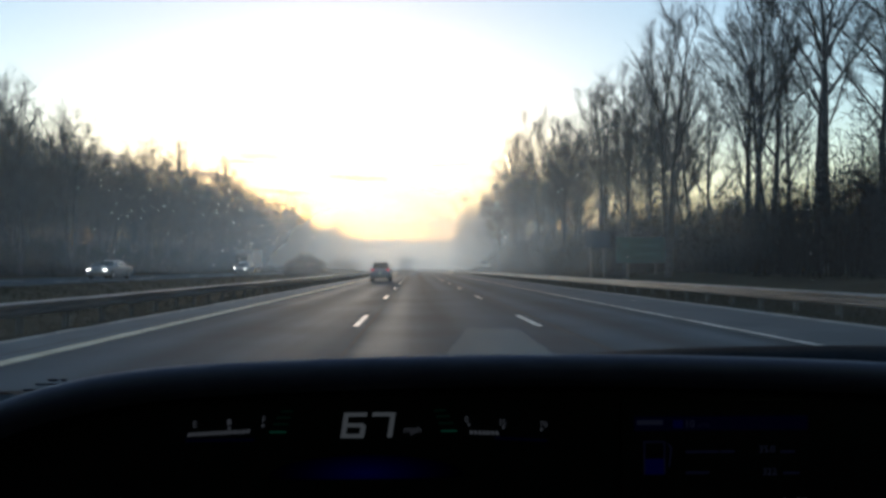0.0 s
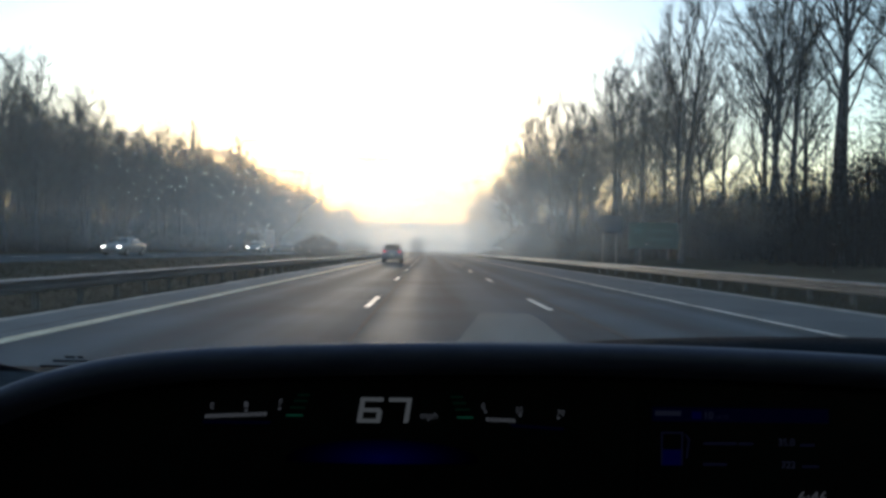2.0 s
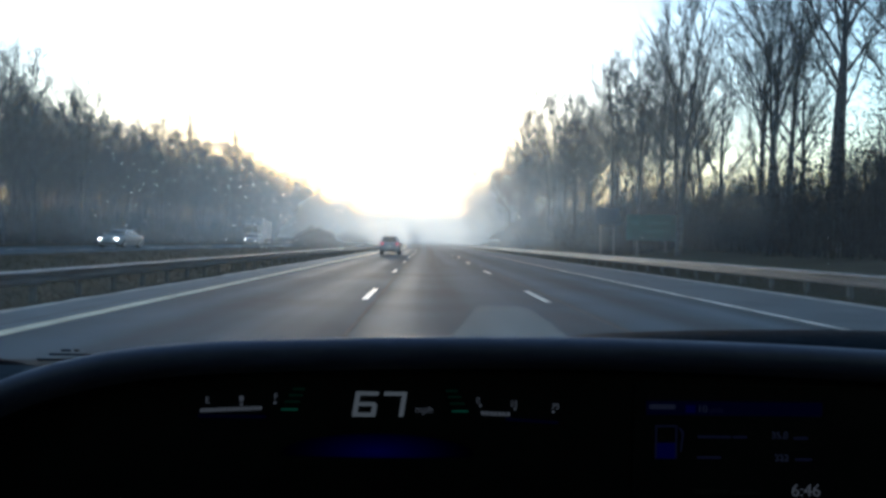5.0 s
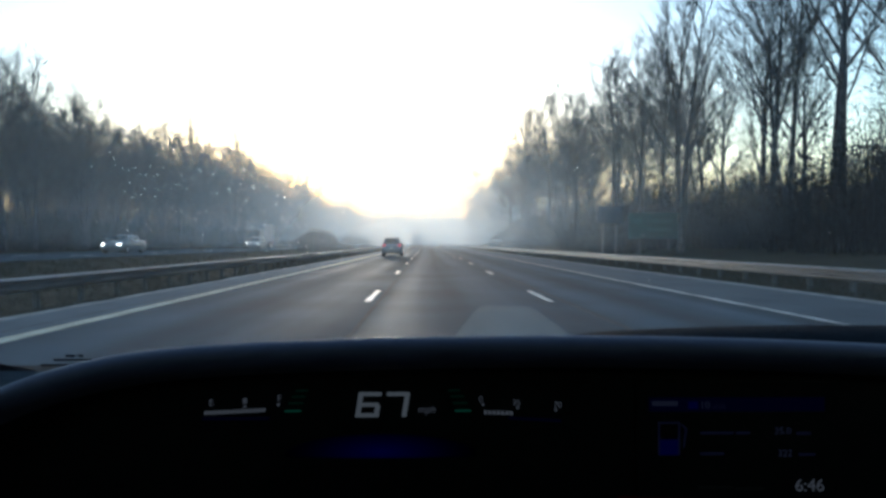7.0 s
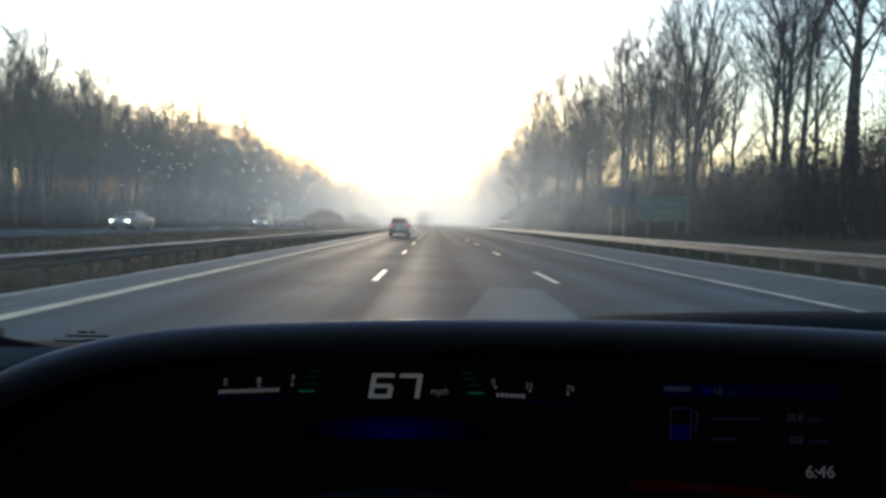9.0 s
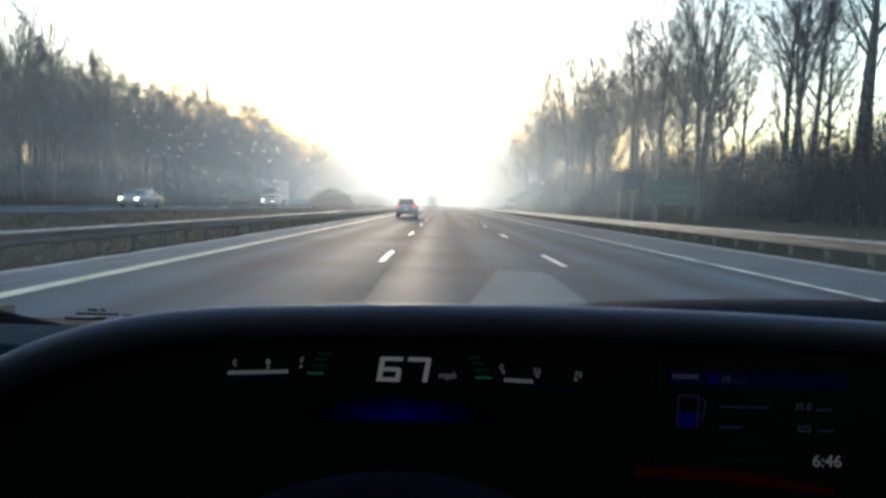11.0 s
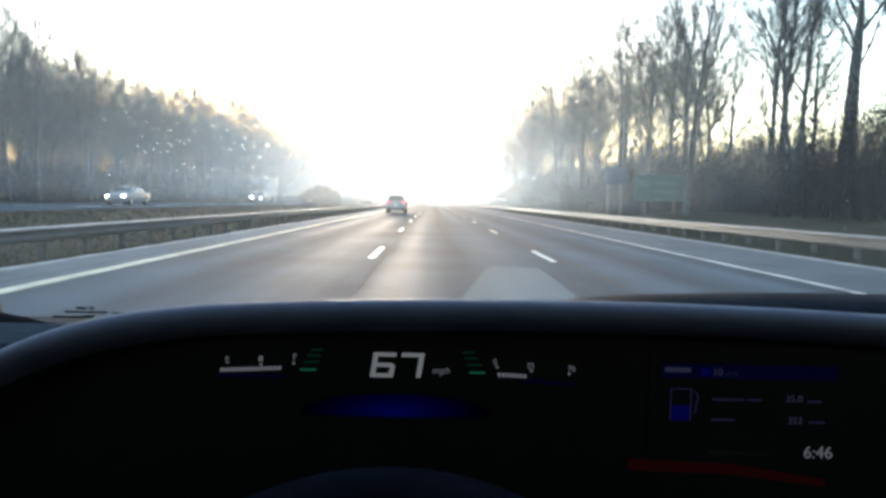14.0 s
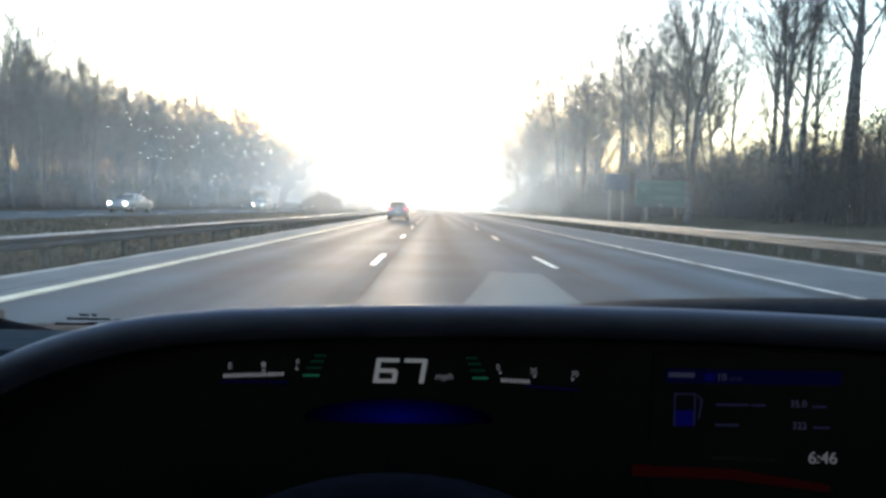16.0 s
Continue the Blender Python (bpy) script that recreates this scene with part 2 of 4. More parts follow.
SIGN_GREEN = mat("sign_green", (0.004, 0.055, 0.046), (0.006, 0.075, 0.062), rough=0.45, scale=2, fine=20, bump=0.03)
SIGN_PALE = mat("sign_pale_lettering", (0.010, 0.08, 0.068), (0.014, 0.1, 0.085), rough=0.45, scale=4, fine=30, bump=0.03)
SIGN_WHITE = mat("sign_white", (0.3, 0.36, 0.35), (0.42, 0.47, 0.46), rough=0.5, scale=4, fine=30, bump=0.03)
SILVER = mat("silver_paint", (0.15, 0.155, 0.17), (0.2, 0.205, 0.22), rough=0.42, metal=0.1, scale=1, fine=90, bump=0.02)
BLUEGREY = mat("blue_grey_paint", (0.11, 0.135, 0.175), (0.145, 0.175, 0.22), rough=0.3, metal=0.4, scale=1, fine=90, bump=0.02)
DARKPAINT = mat("dark_paint", (0.03, 0.032, 0.036), (0.05, 0.052, 0.056), rough=0.3, metal=0.3, scale=1, fine=90, bump=0.02)
TRAILER = mat("trailer_skin", (0.12, 0.12, 0.13), (0.2, 0.2, 0.21), rough=0.5, scale=0.6, fine=20, bump=0.05)
CARGLASS = mat("car_glass", (0.012, 0.014, 0.016), (0.02, 0.022, 0.025), rough=0.08, scale=2, fine=30, bump=0)
RUBBER = mat("tyre_rubber", (0.015, 0.015, 0.015), (0.03, 0.03, 0.03), rough=0.9, scale=8, fine=60)
RIM = mat("alloy_rim", (0.3, 0.3, 0.31), (0.42, 0.42, 0.43), rough=0.35, metal=0.8, scale=8, fine=60, bump=0.05)
TAIL = glow("tail_lamp_red", (1.0, 0.08, 0.10), 0.36)
BEAM = glow("headlamp", (1.0, 0.97, 0.85), 6.0)
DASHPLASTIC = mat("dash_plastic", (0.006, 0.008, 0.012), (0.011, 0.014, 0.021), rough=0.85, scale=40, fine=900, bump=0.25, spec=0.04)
# dash plastic again, with the sky light along the rim put into its colour
DASHRIM_SKYLIT = mat("dash_rim_skylit", (0.044, 0.047, 0.085), (0.062, 0.066, 0.112), rough=0.6, scale=40, fine=900, bump=0.15, spec=0.5)
BLACKFACE = mat("display_face", (0.006, 0.006, 0.0055), (0.009, 0.009, 0.008), rough=0.4, scale=30, fine=300, bump=0, spec=0.1)
WHEELSKIN = mat("wheel_leather", (0.004, 0.0045, 0.009), (0.007, 0.008, 0.015), rough=0.9, scale=40, fine=500, bump=0.3, spec=0.05)
LINING = mat("cabin_lining", (0.02, 0.02, 0.021), (0.035, 0.035, 0.037), rough=0.9, scale=10, fine=200)
PAPER = mat("paper", (0.46, 0.53, 0.49), (0.6, 0.66, 0.61), rough=0.8, scale=20, fine=200, bump=0.02)
LIT = glow("lit_segment", (0.80, 0.87, 0.95), 0.023)
LIT_DIM = glow("lit_segment_dim", (0.8, 0.85, 1.0), 0.014)
LIT_BLUE = glow("lit_blue", (0.02, 0.03, 1.0), 0.005)
LIT_BLUE_DIM = glow("lit_blue_dim", (0.05, 0.09, 1.0), 0.0014)
LIT_GREEN = glow("lit_green", (0.1, 0.9, 0.55), 0.009)
LIT_GREEN_DIM = glow("lit_green_dim", (0.05, 0.6, 0.35), 0.003)
LIT_RED = glow("lit_red_dim", (0.9, 0.1, 0.13), 0.0012)


# ---- mesh helpers ----
def mesh_of(name, verts, faces, material, smooth=False):
    me = bpy.data.meshes.new(name)
    me.from_pydata([tuple(v) for v in verts], [], faces)
    if material:
        me.materials.append(material)
    if smooth:
        me.polygons.foreach_set("use_smooth", [True] * len(me.polygons))
    me.update()
    return me


def part(name, geo, material, parent=None, label="", smooth=False):
    """Links a bmesh, a (verts, faces) pair or a mesh as one mesh object under a thing or part."""
    if isinstance(geo, bmesh.types.BMesh):
        me = bpy.data.meshes.new(name)
        bmesh.ops.recalc_face_normals(geo, faces=geo.faces)
        geo.to_mesh(me)
        geo.free()
        me.materials.append(material)
        if smooth:
            me.polygons.foreach_set("use_smooth", [True] * len(me.polygons))
    elif isinstance(geo, tuple):
        me = mesh_of(name, geo[0], geo[1], material, smooth)
    else:
        me = geo
    ob = new(name, me)
    if parent:
        ob.parent = parent
    return tagged(ob, label)


def thing(name, label, category, at=(0, 0, 0), group="", kind="", turn=0):
    ob = new(name)
    ob.matrix_basis = pose(*at, 0, 0, turn)
    return tagged(ob, label, category, group, kind)


def block(lo, hi, bevel=0.0, seg=2):
    bm = bmesh.new()
    bmesh.ops.create_cube(bm, size=1.0)
    for v in bm.verts:
        v.co = Vector([lo[i] + (v.co[i] + 0.5) * (hi[i] - lo[i]) for i in range(3)])
    if bevel:
        bmesh.ops.bevel(bm, geom=bm.edges[:], offset=bevel, segments=seg, affect="EDGES", profile=0.6)
    return bm


def tube(a, b, r0, r1=None, sides=10):
    bm = bmesh.new()
    a, b = Vector(a), Vector(b)
    r1 = r0 if r1 is None else r1
    bmesh.ops.create_cone(bm, cap_ends=True, segments=sides, radius1=r0, radius2=r1, depth=(b - a).length)
    m = Matrix.Translation((a + b) / 2) @ (b - a).to_track_quat("Z", "Y").to_matrix().to_4x4()
    bmesh.ops.transform(bm, matrix=m, verts=bm.verts)
    return bm


def strip(rows, closed=False):
    """Faces between equally long rows of points."""
    verts, faces, k = [], [], len(rows[0])
    for r in rows:
        verts += r
    for i in range(len(rows) - 1):
        for j in range(k if closed else k - 1):
            a, b = i * k + j, i * k + (j + 1) % k
            faces.append((a, b, b + k, a + k))
    if closed:
        faces.append(tuple(range(k))[::-1])
        faces.append(tuple((len(rows) - 1) * k + j for j in range(k)))
    return verts, faces


# ---- plan: the road runs straight ahead along y and bends gently to the right far off ----
def bend(y):
    return 0.0 if y < 190 else (y - 190) ** 2 / 2600.0


PROFILE = [(-400, 3), (-120, 4), (-70, 3.0), (-46, 1.2), (-34, 0.45), (-31.5, 0.28), (-19.0, 0.24), (-17.0, 0.05), (-13.5, -0.32), (-9.5, -0.36), (-8.0, -0.26),
           (-6.3, -0.04), (9.0, -0.04), (10.2, -0.1), (12.5, 0.05), (16, 0.7), (26, 1.6), (60, 2.6), (120, 3), (400, 2)]
PX, PZ = [p[0] for p in PROFILE], [p[1] for p in PROFILE]


def rise(y):
    """The land climbs far ahead, where the road bends."""
    return float(np.interp(y, [360, 430, 520, 640, 760, 900, 1300], [0, 0.8, 4.0, 9.0, 12.0, 12.0, 0.0]))


def ground_z(x, y):
    """Height of the ground, x measured from the road's own line."""
    return float(np.interp(x, PX, PZ)) + rise(y)


def on(x, y, dz=0.0):
    return (x + bend(y), y, ground_z(x, y) + dz)


YS = [-60, -20, 0, 10, 20, 30, 45, 60, 80, 100, 130, 160, 190, 215, 240, 270, 300, 330, 360, 400, 440, 480, 520, 570, 620, 700, 800]


def build_ground():
    rows = []
    xs = sorted(set([-3000, -900] + PX + [-27, -22, -5, 0, 5, 20, 36, 46, 90, 200, 900, 3000]))
    for y in [-600, -200] + YS + [900, 1100, 1300, 1500, 2500, 4000]:
        row = []
        for x in xs:
            rough = 0.0 if -19.5 < x < 9.5 or -32 < x < -18 else 0.12 * noise.noise((x * 0.11, y * 0.07, 3.0))
            row.append((x + bend(min(y, 800)), y, ground_z(max(-400, min(400, x)), y) + rough))
        rows.append(row)
    g = part("ground", strip(rows), TURF, None, "winter turf verges and woodland floor, brown and damp", True)
    tagged(g, kind="structure", category="ground")


def road_sheet(name, x0, x1, dz, thick, label):
    rows = []
    for y in YS:
        b = bend(y)
        crown = [x0, x0 + 0.02, (x0 + x1) / 2, x1 - 0.02, x1]
        zt = [dz - 0.015, dz, dz, dz, dz - 0.015]
        rows.append([(x + b, y, z) for x, z in zip(crown, [q + rise(y) for q in zt])] + [(x1 + b, y, dz - thick + rise(y)), (x0 + b, y, dz - thick + rise(y))])
    r = part(name, strip(rows, closed=True), ASPHALT, None, label)
    return tagged(r, kind="structure", category="road")


def lane_piece(x0, x1, y0, y1, z, steps=1, lift=0.012):
    rows = []
    for i in range(steps + 1):
        y = y0 + (y1 - y0) * i / steps
        q = z + rise(y)
        rows.append([(x0 + bend(y), y, q), (x0 + bend(y) + 0.004, y, q + lift), (x1 + bend(y) - 0.004, y, q + lift), (x1 + bend(y), y, q)])
    return strip(rows, closed=True)


build_ground()
road = road_sheet("road", -6.3, 9.0, 0.0, 0.3, "damp grey asphalt carriageway with three lanes and pale wheel tracks")
far_road = road_sheet("opposite_road", -31.0, -19.4, 0.3, 0.4, "grey asphalt carriageway for oncoming traffic")
for x in (-1.2, 2.5):
    for i in range(-1, 26):
        y = 13.7 + 12.2 * i
        part("lane_mark", lane_piece(x - 0.06, x + 0.06, y, y + 3.05, -0.004, 2), PAINT_WHITE, road)
part("edge_line", lane_piece(-5.13, -4.89, -30, 700, -0.004, 90), PAINT_YELLOW, road, "faded yellow edge line")
part("edge_line", lane_piece(6.05, 6.19, -30, 700, -0.004, 90), PAINT_WORN, road, "worn white edge line")
for x0, x1 in ((-6.27, -5.16), (6.22, 8.95)):
    part("paved_shoulder", lane_piece(x0, x1, -30, 700, -0.004, 90, 0.006), SHOULDER, road, "paler worn asphalt shoulder")
for x, w in ((-0.97, 0.035), (2.78, 0.045), (-5.5, 0.03)):
    part("tar_seam", lane_piece(x - w, x + w, -20, 320, -0.004, 60, 0.008), TAR, road, "dark sealed seam in the asphalt")
for x in (-22.0, -25.7):
    for i in range(0, 24):
        y = 6 + 12.2 * i
        part("lane_mark", lane_piece(x - 0.06, x + 0.06, y, y + 3.05, 0.296, 2), PAINT_WHITE, far_road)
for x0, x1 in ((-6.75, -6.28), (8.98, 9.5)):
    rows = []
    rnd = random.Random(int(x0 * 10))
    for i in range(500):
        y = -20 + i * 0.9
        w = [rnd.uniform(-0.07, 0.07) for _ in range(2)]
        rows.append([(x0 + w[0] + bend(y), y, ground_z(x0, y) - 0.05), (x0 + 0.1 + w[0] + bend(y), y, -0.02 + rise(y) + w[1] * 0.1), (x1 - 0.1 + bend(y), y, rise(y)), (x1 + w[1] * 0.3 + bend(y), y, rise(y) - 0.03)])
    g = part("gravel_edge", strip(rows), GRAVEL, None, "pale gravel strip along the edge of the asphalt")
    tagged(g, kind="structure", category="pavement")


# ---- trees and brush ----
def limb(verts, faces, pts, r0, r1, sides):
    """A tapered bent limb through pts."""
    base = len(verts)
    up = Vector((0.3, 0.5, 1)).normalized()
    for i, p in enumerate(pts):
        d = (pts[min(i + 1, len(pts) - 1)] - pts[max(i - 1, 0)]).normalized()
        a = d.cross(up)
        a = a.normalized() if a.length > 1e-3 else Vector((1, 0, 0))
        b = d.cross(a)
        r = r0 + (r1 - r0) * i / (len(pts) - 1)
        for k in range(sides):
            t = 2 * math.pi * k / sides
            verts.append(p + a * (r * math.cos(t)) + b * (r * math.sin(t)))
    for i in range(len(pts) - 1):
        for k in range(sides):
            q, s = base + i * sides + k, base + i * sides + (k + 1) % sides
            faces.append((q, s, s + sides, q + sides))


def grow(rnd, start, way, length, bends, wander, lift):
    pts, p, d = [start], start.copy(), way.normalized()
    for _ in range(bends):
        d = (d + Vector((rnd.gauss(0, wander), rnd.gauss(0, wander), rnd.gauss(0, wander) + lift))).normalized()
        p = p + d * (length / bends)
        pts.append(p)
    return pts


def sliver(verts, faces, a, b, w, rnd):
    """One thin twig."""
    side = (b - a).cross(Vector((rnd.gauss(0, 1), rnd.gauss(0, 1), rnd.gauss(0, 1)))).normalized() * w
    n = len(verts)
    verts += [a + side, a - side, b]
    faces.append((n, n + 1, n + 2))


def tree_meshes(seed, h, first, limbs, flare, subs, twigs, stems=1):
    """Trunk mesh and crown mesh of a bare broadleaf tree: straight stems, long upswept limbs, branches and fine twigs."""
    rnd = random.Random(seed)
    tv, tf, cv, cf = [], [], [], []
    r = h * 0.0125 + 0.03
    boles = [grow(rnd, Vector((0, 0, -0.4)), Vector((rnd.gauss(0, 0.03), rnd.gauss(0, 0.03), 1)), h * 0.94, 10, 0.022, 0.06)]
    for k in range(stems - 1):
        a = rnd.uniform(0, 6.28)
        boles.append(grow(rnd, boles[0][1 + k], Vector((0.22 * math.cos(a), 0.22 * math.sin(a), 1)), h * rnd.uniform(0.62, 0.74), 8, 0.03, 0.10))
    for k, bole in enumerate(boles):
        limb(tv, tf, bole, r * (1 if k == 0 else 0.68), 0.022, 8)
        turn = rnd.uniform(0, 6.28)
        for i in range(limbs):
            f = first + (0.97 - first) * (i + 0.8 * rnd.random()) / limbs
            q = f * (len(bole) - 1)
            j = min(int(q), len(bole) - 2)
            p = bole[j].lerp(bole[j + 1], q - j)
            turn += 2.4 + rnd.gauss(0, 0.35)
            ln = h * (0.50 - 0.36 * f) * rnd.uniform(0.75, 1.25)
            way = Vector((math.cos(turn) * flare, math.sin(turn) * flare, 0.55 + 0.6 * f))
            main = grow(rnd, p, way, ln, 6, 0.09, 0.06)
            limb(cv, cf, main, r * (0.42 - 0.3 * f) + 0.008, 0.014, 5)
            for b in range(int(subs * (0.6 + 0.5 * ln / (0.2 * h)))):
                g = rnd.uniform(0.15, 1.0) * 5.999
                u = int(g)
                s = main[u].lerp(main[u + 1], g - u)
                d = (main[u + 1] - main[u]).normalized() + Vector((rnd.gauss(0, 0.7), rnd.gauss(0, 0.7), rnd.gauss(0.15, 0.4)))
                sub = grow(rnd, s, d, ln * rnd.uniform(0.28, 0.6) * (1.2 - g / 12), 3, 0.14, 0.07)
                limb(cv, cf, sub, 0.022, 0.009, 3)
                for _ in range(twigs):
                    g2 = rnd.uniform(0.15, 1.0) * 2.999
                    u2 = int(g2)
                    s2 = sub[u2].lerp(sub[u2 + 1], g2 - u2)
                    d2 = (sub[u2 + 1] - sub[u2]).normalized() + Vector((rnd.gauss(0, 0.6), rnd.gauss(0, 0.6), rnd.gauss(0.25, 0.4)))
                    sliver(cv, cf, s2, s2 + d2.normalized() * rnd.uniform(0.5, 1.6), 0.010, rnd)
    return mesh_of("trunk", tv, tf, BARK, True), mesh_of("crown", cv, cf, TWIG)


KINDS = [tree_meshes(*q) for q in (
    (1, 16.0, 0.30, 13, 0.72, 11, 12), (2, 17.5, 0.34, 10, 0.62, 10, 12, 2), (3, 15.0, 0.24, 14, 0.85, 12, 14), (4, 18.5, 0.40, 12, 0.6, 10, 11),
    (5, 14.0, 0.28, 13, 0.75, 12, 14), (6, 12.0, 0.22, 9, 0.8, 11, 13, 3), (7, 10.0, 0.16, 13, 0.8, 12, 13))]
TREE_LABELS = ["tall bare broadleaf tree with a wide twiggy crown", "tall forked bare tree with upswept limbs", "broad bare tree with low spreading limbs",
               "slender tall bare tree with a high crown", "bare woodland tree of middle height", "small bare tree on several stems at the wood's edge", "young bare tree with many fine twigs"]


def plant(kind, x, y, size, turn, lean, group):
    t = thing("tree", TREE_LABELS[kind], "tree", group=group)
    t.matrix_basis = Matrix.Translation(on(x, y)) @ Euler((lean, -lean * 0.6, turn)).to_matrix().to_4x4() @ Matrix.Diagonal((size, size, size, 1))
    part("trunk", KINDS[kind][0], None, t)
    part("crown", KINDS[kind][1], None, t)


def edge_wood(seed, group, x_of, y0, y1, step, pick, tall):
    rnd = random.Random(seed)
    y = y0
    while y < y1:
        for row in range(3):
            k = pick[rnd.randrange(len(pick))]
            x = x_of(row, rnd)
            if 0 < x < 18 and y < 38:
                continue
            plant(k, x, y + rnd.uniform(-2, 2), tall * (1 + 0.18 * min(1.0, max(0.0, (y - 60) / 80))) * rnd.uniform(0.8, 1.12), rnd.uniform(0, 6.28), rnd.gauss(0, 0.015), group)
        y += step * rnd.uniform(0.7, 1.3) * (1 + max(0, y - 60) / 150)


edge_wood(11, "trees of the wood beside the carriageway", lambda r, q: 15 + r * 5 + q.uniform(-1.5, 2.5), 22, 250, 7.0, [0, 1, 2, 3, 3, 4, 1], 0.98)
edge_wood(13, "trees of the wood beside the carriageway", lambda r, q: 19.5 + r * 4 + q.uniform(-1, 2), 30, 52, 13.0, [0, 3, 1], 0.92)
edge_wood(12, "trees of the wood beyond the opposite carriageway", lambda r, q: -35 - r * 5 - q.uniform(-1, 3), 44, 300, 3.4, [0, 2, 4, 2, 0, 1, 5], 0.96)


def far_wood(name, seed, label, spots, sticks):
    """Joined mass of distant bare trees."""
    rnd = random.Random(seed)
    v, f = [], []
    for x, y, h in spots(rnd):
        o = Vector(on(x, y, -0.3))
        stem = [o, o + Vector((rnd.gauss(0, 0.3), rnd.gauss(0, 0.3), h * 0.5)), o + Vector((rnd.gauss(0, 0.6), rnd.gauss(0, 0.6), h * 0.95))]
        limb(v, f, stem, 0.16, 0.03, 3)
        for i in range(sticks):
            q = 0.25 + 0.75 * rnd.random() ** 0.8
            p = stem[0].lerp(stem[1], q * 2) if q < 0.5 else stem[1].lerp(stem[2], q * 2 - 1)
            a = rnd.uniform(0, 6.28)
            e = p + Vector((math.cos(a), math.sin(a), rnd.uniform(0.1, 1.1))) * h * (0.05 + 0.19 * math.sin(math.pi * min(1.0, (q - 0.15) / 0.95))) * rnd.uniform(0.5, 1.2)
            sliver(v, f, p, e, 0.045, rnd)
            for _ in range(3):
                m = p.lerp(e, rnd.uniform(0.3, 1))
                sliver(v, f, m, m + Vector((rnd.gauss(0, 0.7), rnd.gauss(0, 0.7), rnd.gauss(0.5, 0.6))) * h * 0.09, 0.03, rnd)
    return tagged(part(name, (v, f), TWIG, None, label), kind="stuff", category="woods")


def spots_right(rnd):
    for _ in range(800):
        y = rnd.uniform(30, 620) if rnd.random() < 0.75 else rnd.uniform(200, 700)
        yield rnd.uniform(24, 75) if y < 220 else rnd.uniform(15, 75), y, rnd.uniform(6, 9) if y < 130 else rnd.uniform(10, 15)


def spots_left(rnd):
    for _ in range(2000):
        y = 40 + 760 * rnd.random() ** 1.35
        yield -47 - 125 * rnd.random() ** 1.5 if y < 240 else -rnd.uniform(34, 150), y, rnd.uniform(12, 17)


def spots_hill(rnd):
    for _ in range(1100):
        yield rnd.uniform(-280, 120), rnd.uniform(430, 940), (rnd.uniform(17, 25) if rnd.random() < 0.12 else rnd.uniform(8, 13))


far_wood("far_woods", 23, "pale distant woodland on the rise where the road bends", spots_hill, 24)
far_wood("far_woods", 21, "hazy bare woodland behind the roadside trees", spots_right, 40)
far_wood("far_woods", 22, "hazy bare woodland beyond the opposite carriageway", spots_left, 42)


def thicket(name, seed, label, x0, x1, y0, y1, count, height, leaf):
    """A tangle of stems, fine twigs and a few withered leaves, uneven in height."""
    rnd = random.Random(seed)
    v, f = [], []
    for _ in range(count):
        y = y0 + (y1 - y0) * rnd.random() ** 1.5
        x = rnd.uniform(x0, x1)
        if 0 < x < 16.8 and y < 34 or 11 < x < 17.8 and 34 < y < 48:
            continue
        hmax = height(x, y) * (0.75 + 0.5 * noise.noise((x * 0.3, y * 0.16, seed)))
        o = Vector(on(x, y, -0.1))
        top = o + Vector((rnd.gauss(0, 0.5), rnd.gauss(0, 0.5), hmax * rnd.uniform(0.45, 1.0)))
        w = 0.012 + 0.0003 * y
        sliver(v, f, o, top, w + 0.012, rnd)
        for _ in range(13):
            p = o.lerp(top, rnd.uniform(0.1, 1.0))
            sliver(v, f, p, p + Vector((rnd.gauss(0, 0.45), rnd.gauss(0, 0.45), rnd.gauss(0.3, 0.35))), w, rnd)
        for _ in range(leaf):
            p = o.lerp(top, rnd.random()) + Vector((rnd.gauss(0, 0.4), rnd.gauss(0, 0.4), rnd.gauss(0, 0.2)))
            sliver(v, f, p, p + Vector((rnd.gauss(0, 1), rnd.gauss(0, 1), rnd.gauss(0, 1))) * (0.1 + 0.001 * y), 0.022 + 0.0006 * y, rnd)
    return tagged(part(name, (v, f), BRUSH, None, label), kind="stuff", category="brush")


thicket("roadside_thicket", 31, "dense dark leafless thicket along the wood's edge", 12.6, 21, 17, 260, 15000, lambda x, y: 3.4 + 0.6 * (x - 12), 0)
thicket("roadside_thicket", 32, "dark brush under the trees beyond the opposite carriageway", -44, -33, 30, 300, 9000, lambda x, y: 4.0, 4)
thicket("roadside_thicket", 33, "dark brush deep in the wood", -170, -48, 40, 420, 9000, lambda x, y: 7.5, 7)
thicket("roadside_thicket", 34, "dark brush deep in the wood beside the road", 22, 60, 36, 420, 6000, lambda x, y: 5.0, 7)


